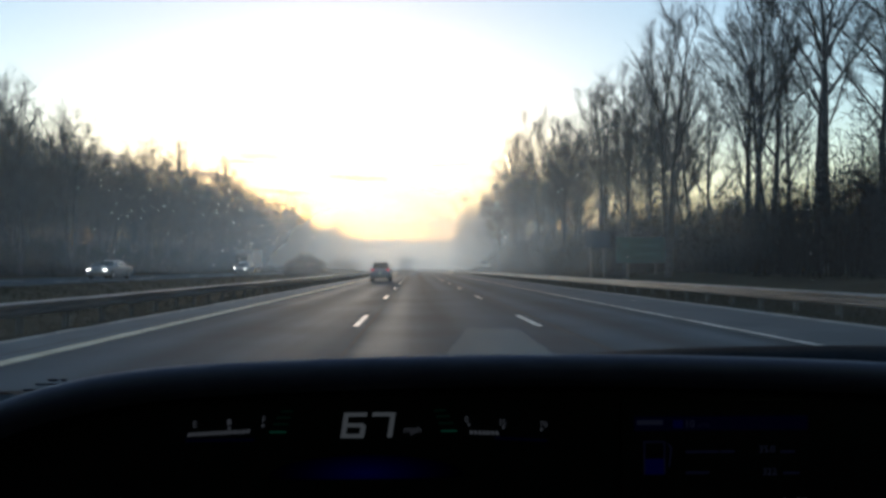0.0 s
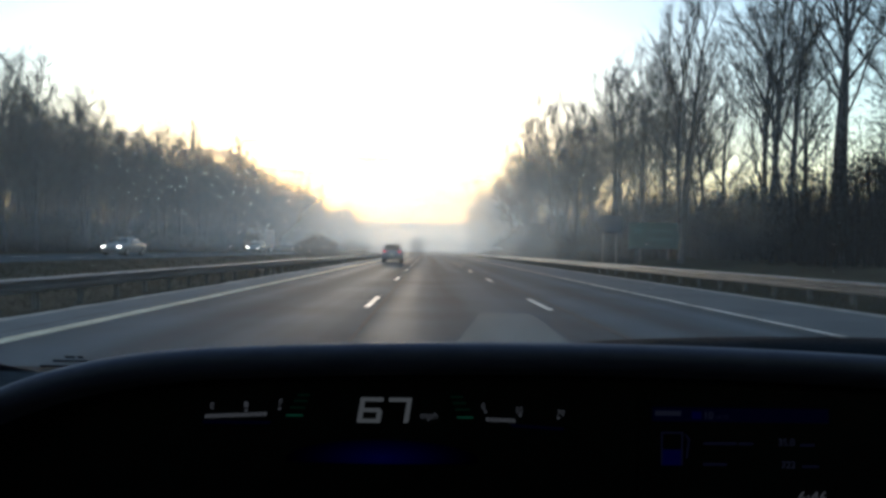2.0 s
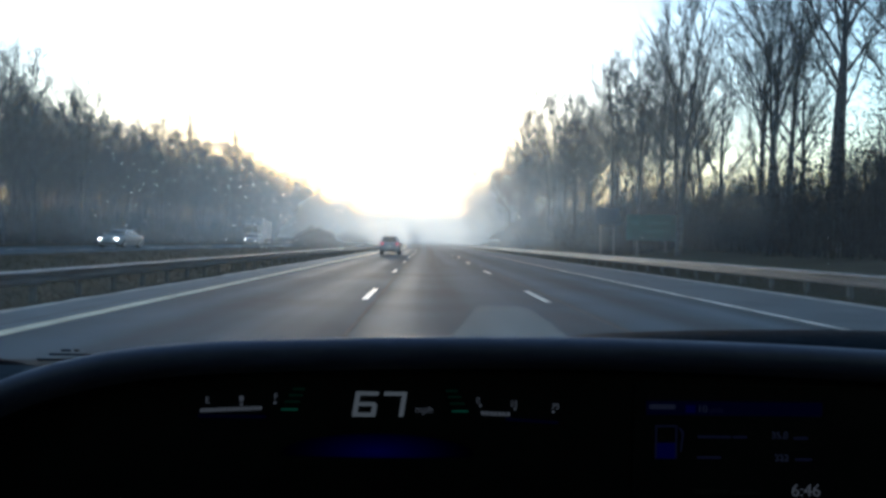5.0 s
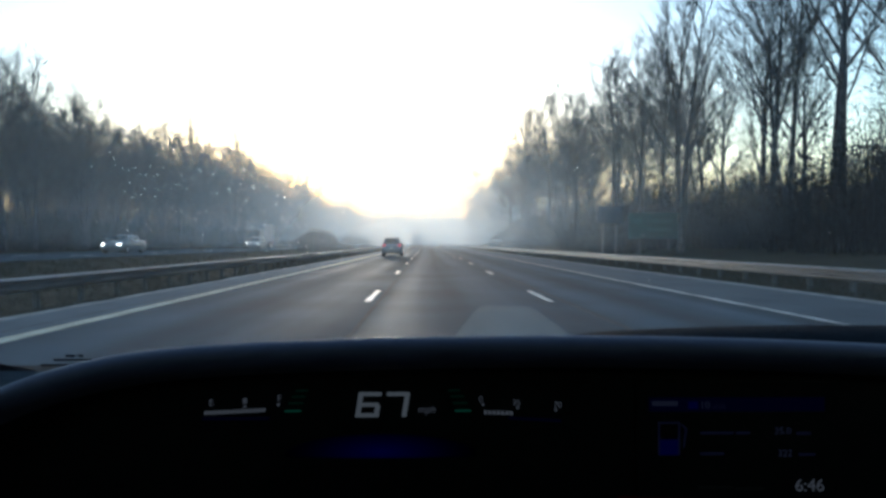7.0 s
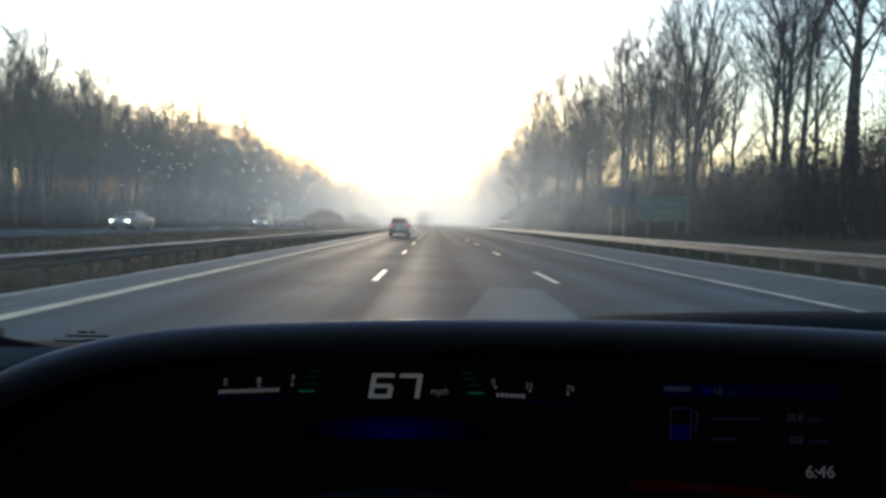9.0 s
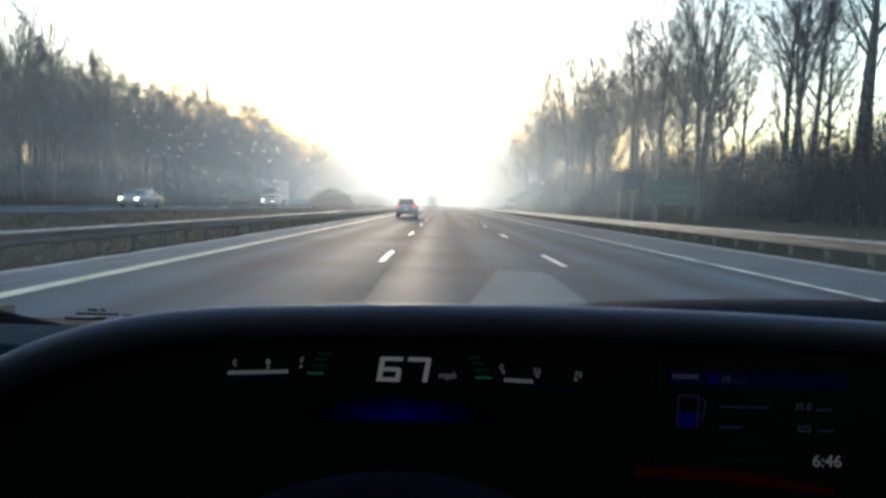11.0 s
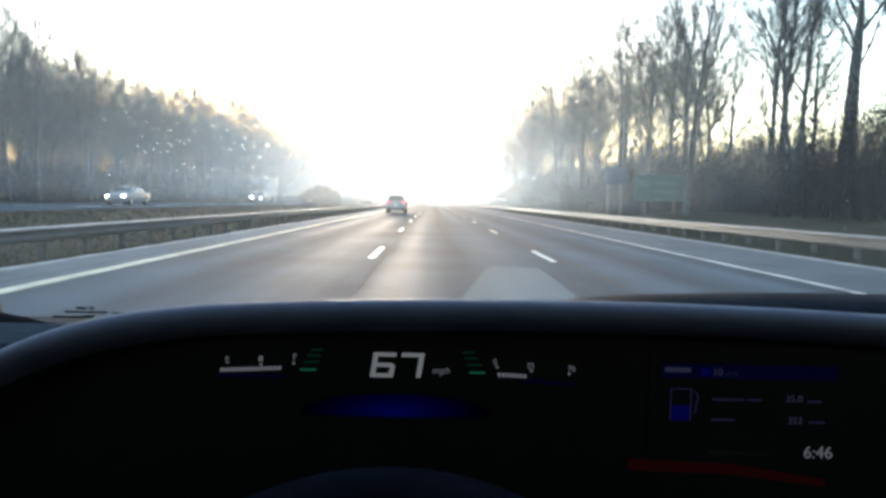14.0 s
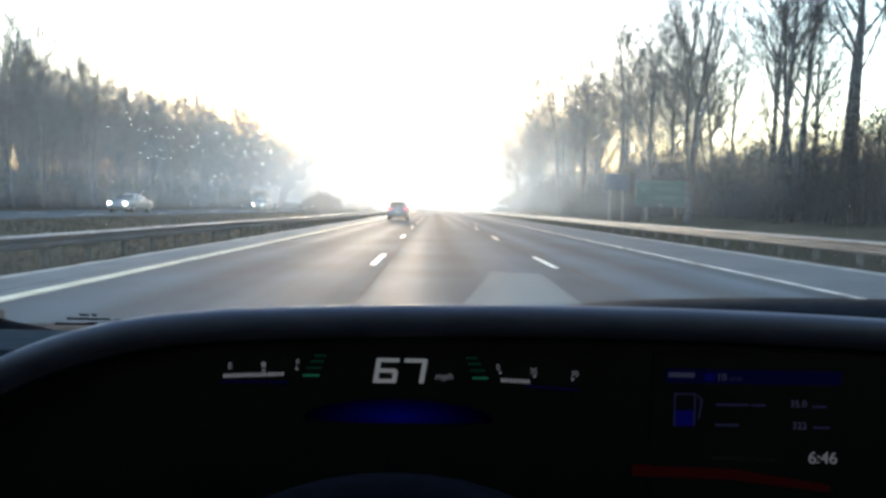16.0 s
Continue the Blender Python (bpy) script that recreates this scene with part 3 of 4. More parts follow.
def bush(seed, x, y, rx, h, label):
    """A rounded dense shrub on several stems."""
    rnd = random.Random(seed)
    b = thing("bush", label, "bush", on(x, y), group="shrubs in the median")
    v, f = [], []
    for _ in range(9):
        a = rnd.uniform(0, 6.28)
        limb(v, f, grow(rnd, Vector((0.2 * math.cos(a), 0.2 * math.sin(a), -0.2)), Vector((math.cos(a) * 0.5, math.sin(a) * 0.5, 1)), h * 0.7, 4, 0.1, 0), 0.05, 0.015, 4)
    part("stems", (v, f), BARK, b)
    v, f = [], []
    for _ in range(5200):
        a, q, e = rnd.uniform(0, 6.28), rnd.random() ** 0.4, rnd.random()
        lump = 0.85 + 0.3 * noise.noise((math.cos(a) * 1.7 + seed, math.sin(a) * 1.7, e * 3))
        p = Vector((math.cos(a) * rx * q * lump * math.sqrt(max(0.05, 1 - (2 * e - 0.75) ** 4 * 0.35)), math.sin(a) * rx * q * lump, h * (0.04 + 0.9 * e * (1.1 - 0.35 * q * q)) * lump))
        sliver(v, f, p, p + Vector((rnd.gauss(0, 0.42), rnd.gauss(0, 0.42), rnd.gauss(0.25, 0.4))), 0.03, rnd)
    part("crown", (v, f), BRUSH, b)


bush(41, -15.2, 94, 3.3, 3.0, "large rounded dark bush in the grassy median")
bush(42, -14.0, 126, 3.2, 2.9, "dark rounded bush farther along the median")
bush(43, -13.4, 150, 2.4, 2.8, "low dark bush at the far end of the median")


def grass(name, seed, bands, label):
    rnd = random.Random(seed)
    v, f = [], []
    for x0, x1, y0, y1, count, h in bands:
        for _ in range(count):
            x, y = rnd.uniform(x0, x1), y0 + (y1 - y0) * rnd.random() ** 1.7
            o = Vector(on(x, y, -0.02))
            for _ in range(3):
                sliver(v, f, o + Vector((rnd.gauss(0, 0.05), rnd.gauss(0, 0.05), 0)), o + Vector((rnd.gauss(0, 0.09), rnd.gauss(0, 0.09), h * rnd.uniform(0.5, 1.3))), 0.006 + 0.0002 * y, rnd)
    return tagged(part(name, (v, f), BLADES, None, label), kind="stuff", category="grass")


grass("dry_grass", 51, [(-8.2, -6.6, 8, 140, 5000, 0.12), (-18.8, -8.6, 10, 160, 9000, 0.2)], "short dry winter grass on the median")
grass("dry_grass", 52, [(9.4, 13.5, 12, 140, 9000, 0.22)], "tangled dry winter grass on the verge")


# ---- guard rails ----
W_BEAM = [(0.0, 0.155), (0.035, 0.15), (0.078, 0.115), (0.078, 0.075), (0.0, 0.028), (0.0, -0.028), (0.078, -0.075), (0.078, -0.115), (0.035, -0.15), (0.0, -0.155)]
POST_MESH = None


def guardrail(label, x, y0, y1, top, side):
    """A W-beam rail on steel posts with spacer blocks; side is the sign of the way the beam faces."""
    global POST_MESH
    g = thing("guardrail", label, "guard rail", on(x, y0), group="guard rails of the motorway")
    ox, oy, oz = g.matrix_basis.translation
    n = int((y1 - y0) / 3.81)
    z = top - 0.155
    sections = []
    for i in range(n):
        a, b = y0 + i * 3.81, y0 + (i + 1) * 3.81 + 0.16
        rows = []
        for y in (a, (a + b) / 2, b):
            s = 0.003 * (i % 2)
            rows.append([(x + bend(y) + side * (px + s) - ox, y - oy, z + pz - oz) for px, pz in W_BEAM] + [(x + bend(y) + side * (px + s - 0.004) - ox, y - oy, z + pz - oz) for px, pz in W_BEAM[::-1]])
        if i < 60:
            part("beam", strip(rows, closed=True), ZINC, g)
        else:
            sections += [rows]
    if sections:
        v, f = [], []
        for rows in sections:
            a, b = strip(rows, closed=True)
            f += [tuple(q + len(v) for q in face) for face in b]
            v += a
        tagged(part("beam", (v, f), ZINC, g, "far run of galvanised beams"), kind="stuff")
    if POST_MESH is None:
        spare = part("spare", block((-0.05, -0.075, -1.0), (0.05, 0.075, 0.03), 0.008, 1), POSTWOOD)
        POST_MESH = spare.data
        bpy.data.objects.remove(spare)
    spare = part("spare", block((min(0, side * 0.1), -0.07, -0.17), (max(0, side * 0.1), 0.07, 0.17), 0.006, 1), POSTWOOD)
    block_mesh = spare.data
    bpy.data.objects.remove(spare)
    for i in range(min(2 * n, 130)):
        y = y0 + 0.08 + i * 1.905
        p = part("post", POST_MESH, None, g)
        p.location = (x + bend(y) - side * 0.155 - ox, y - oy, top - 0.02 - oz)
        q = part("spacer", block_mesh, None, p)
        q.location = (side * 0.05, 0, -0.15)


guardrail("galvanised steel guard rail on posts along the grassy median", -8.3, -8.0, 340, 0.44, 1)
guardrail("galvanised steel guard rail on posts beside the paved shoulder", 10.3, 5.0, 340, 0.6, -1)


# ---- road signs ----
def road_sign(label, x, y, w, h, bottom, face, post_w, bars):
    s = thing("road_sign", label, "road sign", on(x, y))
    part("board", block((-w / 2, -0.03, bottom), (w / 2, 0.0, bottom + h), 0.008, 1), face, s)
    for q in (-1, 1):
        part("post", block((q * w * 0.27 - post_w / 2, 0.003, -0.6), (q * w * 0.27 + post_w / 2, post_w, bottom + h * 0.93), 0.01, 1), POSTWOOD, s)
        part("bracket", block((q * w * 0.27 - post_w * 0.8, -0.002, bottom + h * 0.2), (q * w * 0.27 + post_w * 0.8, post_w + 0.01, bottom + h * 0.26), 0.004, 1), ZINC, s)
    for cx, cz, bw, bh in bars:
        part("lettering_bar", block((cx - bw / 2, -0.037, bottom + cz - bh / 2), (cx + bw / 2, -0.031, bottom + cz + bh / 2)), SIGN_PALE, s, "faint illegible lettering")
    return s


road_sign("dark blue rectangular road sign on two timber posts", 12.6, 47, 1.7, 1.15, 2.55, SIGN_BLUE, 0.14, [])
road_sign("large green direction sign on posts before the trees", 15.4, 46.0, 3.6, 1.75, 0.95, SIGN_GREEN, 0.16,
          [(-1.2, 1.2, 0.6, 0.34), (0.4, 1.2, 1.6, 0.22), (0.35, 0.62, 1.7, 0.22)])


# ---- vehicles ----
def wheel(parent, x, y, r, w):
    t = part("wheel", tube((x - w / 2, y, r), (x + w / 2, y, r), r * 0.98, sides=20), RUBBER, parent)
    s = 1 if x > 0 else -1
    part("rim", tube((x + s * (w / 2 - 0.01), y, r), (x + s * (w / 2 + 0.012), y, r), r * 0.64, sides=14), RIM, t, "pale alloy rim")


SUV = [(-2.2, .42, .70, .84, .80, .74), (-2.14, .34, .95, 1.04, .87, .78), (-2.0, .30, 1.06, 1.30, .89, .71), (-1.78, .27, 1.06, 1.62, .90, .62), (-1.2, .25, 1.05, 1.69, .90, .62),
       (.2, .25, 1.03, 1.67, .90, .62), (.72, .25, 1.02, 1.48, .90, .64), (1.15, .25, .99, 1.08, .89, .74), (1.9, .28, .88, .95, .86, .7), (2.2, .36, .62, .74, .78, .6)]
SEDAN = [(-2.3, .40, .70, .80, .76, .66), (-2.2, .32, .92, .98, .84, .72), (-1.5, .26, .95, 1.04, .88, .70), (-.95, .24, .94, 1.38, .89, .58), (-.3, .24, .92, 1.44, .89, .57),
         (.35, .24, .92, 1.40, .89, .57), (1.0, .24, .90, .99, .88, .70), (1.9, .28, .80, .86, .84, .66), (2.25, .36, .58, .68, .74, .55)]


def ring(y, zb, zm, zt, wm, wt):
    half = [(wm * 0.90, zb), (wm * 0.985, zb + 0.08), (wm, (zb + zm) / 2 + 0.05), (wm * 0.985, zm - 0.04), (wm * 0.96, zm), (wt + 0.02, zt - 0.07), (wt * 0.93, zt - 0.02), (wt * 0.6, zt)]
    return [(x, y, z) for x, z in half] + [(-x, y, z) for x, z in half[::-1]]


def at_station(shape, y, k):
    return float(np.interp(y, [s[0] for s in shape], [s[k] for s in shape]))


def pane(shape, y0, y1, side):
    """A side window, a little proud of the body."""
    pts = []
    for y, q in ((y0, 0.12), (y1, 0.12), (y1 - 0.16 if y1 > 0.4 else y1, 0.86), (y0 + (0.12 if y0 < -1 else 0), 0.86)):
        zm, zt, wm, wt = (at_station(shape, y, k) for k in (2, 3, 4, 5))
        pts.append((side * (wm * 0.96 + (wt + 0.02 - wm * 0.96) * q + 0.012), y, zm + (zt - 0.07 - zm) * q))
    return (pts + [(p[0] - side * 0.02, p[1], p[2]) for p in pts], [(0, 1, 2, 3), (4, 7, 6, 5), (0, 4, 5, 1), (1, 5, 6, 2), (2, 6, 7, 3), (3, 7, 4, 0)])


def end_glass(y0, z0, w0, y1, z1, w1, out):
    pts = [(-w0, y0, z0), (w0, y0, z0), (w1, y1, z1), (-w1, y1, z1)]
    return (pts + [(x, y + out, z + 0.004) for x, y, z in pts], [(0, 1, 2, 3), (4, 7, 6, 5), (0, 4, 5, 1), (1, 5, 6, 2), (2, 6, 7, 3), (3, 7, 4, 0)])


def car(label, shape, paint, at, turn, group="", lamps_on="tail"):
    c = thing("car", label, "car", at, group, turn=turn)
    part("body", strip([ring(*s) for s in shape], closed=True), paint, c, "", True)
    tall = shape is SUV
    if tall:
        part("rear_window", end_glass(-2.10, 1.12, 0.67, -1.83, 1.56, 0.55, -0.02), CARGLASS, c, "dark rear window")
        part("windscreen", end_glass(1.12, 1.10, 0.70, 0.72, 1.46, 0.58, 0.03), CARGLASS, c)
        part("spoiler", block((-0.58, -1.98, 1.60), (0.58, -1.70, 1.66), 0.015), paint, c)
        part("roof_rail", tube((-0.56, -1.5, 1.72), (-0.56, 0.1, 1.71), 0.018), DARKPAINT, c)
        part("roof_rail", tube((0.56, -1.5, 1.72), (0.56, 0.1, 1.71), 0.018), DARKPAINT, c)
        spans = ((-1.65, -1.0), (-0.95, -0.1), (-0.05, 0.82))
        axles, wr, back, lampz = (-1.3, 1.35), 0.35, -2.2, 0.98
    else:
        part("rear_window", end_glass(-1.44, 1.06, 0.64, -1.0, 1.36, 0.52, -0.03), CARGLASS, c)
        part("windscreen", end_glass(0.98, 1.02, 0.66, 0.42, 1.37, 0.52, 0.04), CARGLASS, c, "dark windscreen")
        spans = ((-0.98, -0.28), (-0.22, 0.55))
        axles, wr, back, lampz = (-1.35, 1.38), 0.32, -2.28, 0.84
    for s in (-1, 1):
        for a, b in spans:
            part("side_window", pane(shape, a, b, s), CARGLASS, c)
        for y in axles:
            wheel(c, s * 0.79, y, wr, 0.21)
        part("tail_lamp", block((s * 0.66 - 0.13, back + 0.0, lampz - 0.09), (s * 0.66 + 0.15, back + 0.2, lampz + 0.10), 0.03), TAIL, c, "lit red tail lamp")
        part("headlamp", block((s * 0.58 - 0.13, 2.02, 0.60), (s * 0.58 + 0.15, 2.20, 0.74), 0.04), BEAM if lamps_on == "head" else CARGLASS, c, "lit white headlamp" if lamps_on == "head" else "")
        part("door_mirror", block((s * 0.92 - 0.09, 0.72, 0.98), (s * 0.92 + 0.1, 0.86, 1.13), 0.03), paint, c)
    part("rear_bumper", block((-0.80, back - 0.06, 0.40), (0.80, back + 0.16, 0.62), 0.05), paint, c)
    part("rear_valance", block((-0.66, back - 0.04, 0.26), (0.66, back + 0.14, 0.39), 0.03), DARKPAINT, c, "dark lower valance")
    part("number_plate", block((-0.16, back - 0.075, 0.66), (0.16, back - 0.03, 0.80), 0.004), SIGN_WHITE, c, "pale plain number plate")
    return c


car("blue-grey estate car with lit red tail lamps in the outer lane", SUV, BLUEGREY, (-3.15, 62, 0.0), 0)
ONCOMING = "oncoming cars with their headlamps on"
for kind, paint, x, y, text in ((SEDAN, SILVER, -23.8, 54, "silver saloon with lit headlamps on the opposite carriageway"), (SUV, BLUEGREY, -23.9, 96, "blue-grey car with lit headlamps on the opposite carriageway"),
                                (SEDAN, DARKPAINT, -23.9, 150, "dark saloon with lit headlamps on the opposite carriageway"), (SUV, SILVER, -27.4, 185, "distant oncoming car with bright headlamps")):
    car(text, kind, paint, (x, y, 0.31), 180, ONCOMING, "head")


def lorry(label, at, turn=0, skin=None):
    t = thing("lorry", label, "lorry", at, turn=turn)
    skin = skin or TRAILER
    part("cargo_box", block((-1.22, -4.6, 1.05), (1.22, 2.4, 3.85), 0.05), skin, t, "dull ribbed cargo box")
    for s in (-1, 1):
        part("rear_door", block((s * 0.6 - 0.57, -4.65, 1.15), (s * 0.6 + 0.57, -4.58, 3.75), 0.02), TRAILER, t)
        part("tail_lamp", block((s * 1.0 - 0.11, -4.66, 0.84), (s * 1.0 + 0.11, -4.55, 0.98), 0.02), TAIL, t)
        for y in (-3.3, -2.3, 3.6):
            wheel(t, s * 1.0, y, 0.5, 0.3)
        part("headlamp", block((s * 0.86 - 0.14, 4.5, 0.78), (s * 0.86 + 0.14, 4.63, 0.96), 0.03), BEAM if turn else CARGLASS, t)
        part("door_mirror", block((s * 1.3 - 0.1, 4.1, 1.7), (s * 1.3 + 0.1, 4.2, 2.3), 0.03), DARKPAINT, t)
    part("windscreen", block((-1.0, 4.52, 1.75), (1.0, 4.63, 2.65), 0.04), CARGLASS, t, "dark windscreen")
    part("cab", block((-1.15, 2.55, 0.7), (1.15, 4.6, 3.0), 0.15), DARKPAINT, t)
    part("chassis", block((-0.5, -4.5, 0.6), (0.5, 4.4, 1.08), 0.03), DARKPAINT, t)
    part("bumper", block((-1.15, -4.7, 0.45), (1.15, -4.55, 0.62), 0.02), DARKPAINT, t)


lorry("dark box lorry far ahead, half lost in the mist", (-2.6, 150, 0.0))
lorry("pale box lorry with lit headlamps on the opposite carriageway", (-27.4, 112, 0.3), 180, BLUEGREY)

# ---- ground mist ----
MIST_HEIGHTS = (-0.1, 0.4, 0.8, 1.3, 2, 4, 9, 18, 34, 60)
for y, dense, top, seed in ((32, 0.055, 15, 3.1), (46, 0.09, 16, 4.3), (66, 0.14, 18, 5.2), (94, 0.24, 20, 7.7), (138, 0.44, 25.0, 12.4), (225, 0.84, 40.0, 17.9)):
    rows = []
    for i in range(73):
        x = -180 + 360 * i / 72
        base = ground_z(x, y) if abs(x) > 9.5 else 0.0
        rows.append([(x, 1.5 * noise.noise((x * 0.03, y, z * 0.03)), base + z) for z in MIST_HEIGHTS])
    m = part("mist_bank", strip(rows), mist_material("mist", dense, top, seed), None, "thin white ground mist drifting over the road", True)
    tall = m.data.attributes.new("height", "FLOAT", "POINT")
    tall.data.foreach_set("value", list(MIST_HEIGHTS) * 73)
    m.location = (bend(y), y, 0)
    m.visible_shadow = False
    tagged(m, kind="stuff", category="mist")


# ---- the car that carries the camera: shell, windscreen and dash ----
CX0, CX1 = -1.00, 1.30
PANE_Y, PANE_Z, PANE_SLOPE, HEAD_Y = 1.32, 0.92, 0.56, 0.36


def pane_z(y):
    return PANE_Z + (PANE_Y - y) * PANE_SLOPE


shell = thing("car_shell", "dark-lined car body around the camera, plain inside", "car", (0.18, 0, 0))
ox = 0.18


def shell_part(name, lo, hi, material=LINING, bevel=0.0):
    return part(name, block((lo[0] - ox, lo[1], lo[2]), (hi[0] - ox, hi[1], hi[2]), bevel), material, shell)


shell_part("floor_pan", (CX0, -1.9, 0.22), (CX1, 1.5, 0.32))
shell_part("roof", (CX0 + 0.1, -1.7, pane_z(HEAD_Y)), (CX1 - 0.1, HEAD_Y, pane_z(HEAD_Y) + 0.05), LINING, 0.02)
shell_part("rear_panel", (CX0, -1.95, 0.3), (CX1, -1.88, 0.95))
# unseen cover over the rear window, added to keep daylight off the dash
shell_part("rear_screen_panel", (CX0 + 0.05, -1.80, 0.93), (CX1 - 0.05, -1.74, 1.46))
shell_part("firewall", (CX0, 1.42, 0.3), (CX1, 1.5, 0.88))
shell_part("bonnet", (CX0 + 0.05, 1.46, 0.60), (CX1 - 0.05, 2.5, 0.66), BLUEGREY, 0.02)
shell_part("front_panel", (CX0 + 0.05, 2.42, 0.25), (CX1 - 0.05, 2.52, 0.62), BLUEGREY, 0.02)
for x0, x1, xc in ((CX0, CX0 + 0.06, -0.93), (CX1 - 0.06, CX1, 1.23)):
    shell_part("door", (x0, -1.9, 0.25), (x1, 1.5, 0.93), LINING, 0.01)
    shell_part("wing", (x0 + 0.01, 1.5, 0.3), (x1 + 0.0, 2.45, 0.62), BLUEGREY, 0.01)
    rows = []
    for y in (1.34, HEAD_Y - 0.02):
        z = pane_z(y)
        rows.append([(xc - ox - 0.05, y, z - 0.05), (xc - ox + 0.05, y, z - 0.05), (xc - ox + 0.05, y, z + 0.03), (xc - ox - 0.05, y, z + 0.03)])
    part("windscreen_pillar", strip(rows, closed=True), LINING, shell)
    # unseen fill in the lower side windows, added to darken the cabin
    part("upper_side_panel", block((xc - ox - 0.03, -1.75, 0.92), (xc - ox + 0.03, HEAD_Y + 0.1, 1.20), 0.01), LINING, shell)
    part("rear_pillar", block((xc - ox - 0.05, -1.75, 0.9), (xc - ox + 0.05, -1.3, 1.47), 0.02), LINING, shell)
    for y in (-1.3, 1.9):
        wheel(shell, (x0 + x1) / 2 - ox, y, 0.32, 0.2)

rows = []
for i in range(13):
    x = -0.90 + 2.1 * i / 12
    rows.append([(x, y, pane_z(y)) for y in np.linspace(PANE_Y, HEAD_Y, 8)])
screen = part("window_1", strip(rows), film_glass("windscreen_glass"), None, "raked car windscreen with a thin dusty film", True)
screen.visible_shadow = False
tagged(screen, kind="structure", category="windscreen")


def on_pane(dx, dz):
    """Where the sight line from the driver's eye, dx aside and dz up for each metre ahead, meets the windscreen."""
    y = (PANE_Z + PANE_Y * PANE_SLOPE - 1.17) / (dz + PANE_SLOPE)
    return Vector((dx * y, y - 0.006, pane_z(y) - 0.006))


rnd = random.Random(71)
v, f = [], []
for i in range(260):
    if i < 190:
        p = on_pane(-0.10 - 0.36 * rnd.random() ** 1.1, rnd.gauss(0.075, 0.045))
    else:
        p = on_pane(rnd.uniform(-0.5, 0.6), rnd.uniform(-0.08, 0.2))
    r = 0.0005 * rnd.uniform(0.5, 1.25)
    n = len(v)
    v += [p + Vector(q) * r for q in ((1.3, 0, 0), (0.2, 0.3, 1), (-1.2, 0.1, 0.3), (-0.3, 0, -1), (0, -1.0, 0.1))]
    f += [(n, n + 1, n + 4), (n + 1, n + 2, n + 4), (n + 2, n + 3, n + 4), (n + 3, n, n + 4)]
speck = bpy.data.materials.new("dried_drop")
speck.use_nodes = True
sn, sl = speck.node_tree.nodes, speck.node_tree.links
st, sc = sn.new("ShaderNodeBsdfTranslucent"), sn.new("ShaderNodeBsdfTransparent")
sm = sn.new("ShaderNodeMixShader"); sm.inputs[0].default_value = 0.6
st.inputs[0].default_value = (0.95, 0.95, 0.95, 1)
sl.new(sc.outputs[0], sm.inputs[1]); sl.new(st.outputs[0], sm.inputs[2]); sl.new(sm.outputs[0], sn["Material Output"].inputs["Surface"])
tagged(part("drops", (v, f), speck, None, "fine dried water drops on the windscreen"), kind="stuff", category="drops")

# printed mark low on the glass
mark = thing("glass_mark", "small dark illegible mark printed on the windscreen", "mark")
for dx, dz, w, h in ((-0.505, -0.163, 0.075, 0.0035), (-0.525, -0.171, 0.07, 0.004), (-0.512, -0.157, 0.016, 0.004), (-0.497, -0.157, 0.008, 0.004), (-0.50, -0.169, 0.02, 0.003), (-0.455, -0.164, 0.03, 0.0025)):
    c = on_pane(dx, dz) - Vector((0, 0.004, 0.004))
    a = Vector((w / 2, 0, 0)); b = Vector((0, -0.87, 0.49)) * h
    q = [c - a - b, c + a - b, c + a + b, c - a + b]
    part("bar", (q + [p - Vector((0, 0.001, 0.001)) for p in q], [(0, 1, 2, 3), (4, 7, 6, 5), (0, 4, 5, 1), (1, 5, 6, 2), (2, 6, 7, 3), (3, 7, 4, 0)]), DASHPLASTIC, mark)


def brow(x):
    """Height of the hood over the instruments."""
    return 1.0985 - 0.10 * (x - 0.10) ** 2 - 3.0 * max(0.0, -0.12 - x) ** 3 - 2.5 * max(0.0, x - 0.42) ** 3


dash = thing("dashboard", "black moulded car dashboard with a long curved hood over the instruments", "dashboard", (0.18, 0.9, 0.32))
inv = Matrix.Translation((-0.18, -0.9, -0.32))


def dash_part(name, geo, material, label="", smooth=False, parent=None):
    ob = part(name, geo, material, parent or dash, label, smooth)
    ob.data.transform(inv)
    return ob


HOOD = [(0.572, -0.040), (0.530, -0.028), (0.508, -0.020), (0.500, -0.013), (0.4985, -0.007), (0.502, -0.002), (0.510, 0.0), (0.522, -0.0015)]
BACK = [(0.522, -0.0015), (0.56, -0.012), (0.64, -0.034), (0.80, -0.085)]
xs = np.linspace(-0.50, 0.75, 90)
# rim takes the paler blue colour that stands in for sky light
dash_part("hood_rim", strip([[(x, y, brow(x) + dz) for y, dz in HOOD[1:]] for x in xs]), DASHRIM_SKYLIT, "rounded rim of the instrument hood, coloured paler and bluish as if skylit", True)
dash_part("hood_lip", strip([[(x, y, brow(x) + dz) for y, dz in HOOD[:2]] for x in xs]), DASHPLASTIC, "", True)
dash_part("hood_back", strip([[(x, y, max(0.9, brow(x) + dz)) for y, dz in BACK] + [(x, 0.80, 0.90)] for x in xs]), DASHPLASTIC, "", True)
dash_part("deck", block((CX0 + 0.06, 0.60, 0.86), (CX1 - 0.06, 1.42, 0.915), 0.01), DASHPLASTIC, "black deck below the windscreen")
dash_part("instrument_panel", strip([[(x, 0.568, 0.86), (x, 0.568, brow(x) - 0.03), (x, 0.60, brow(x) - 0.036), (x, 0.60, 0.86)] for x in xs], closed=True), BLACKFACE, "black instrument panel")
dash_part("lower_dash", block((CX0 + 0.06, 0.50, 0.42), (CX1 - 0.06, 0.62, 0.885), 0.03), DASHPLASTIC)
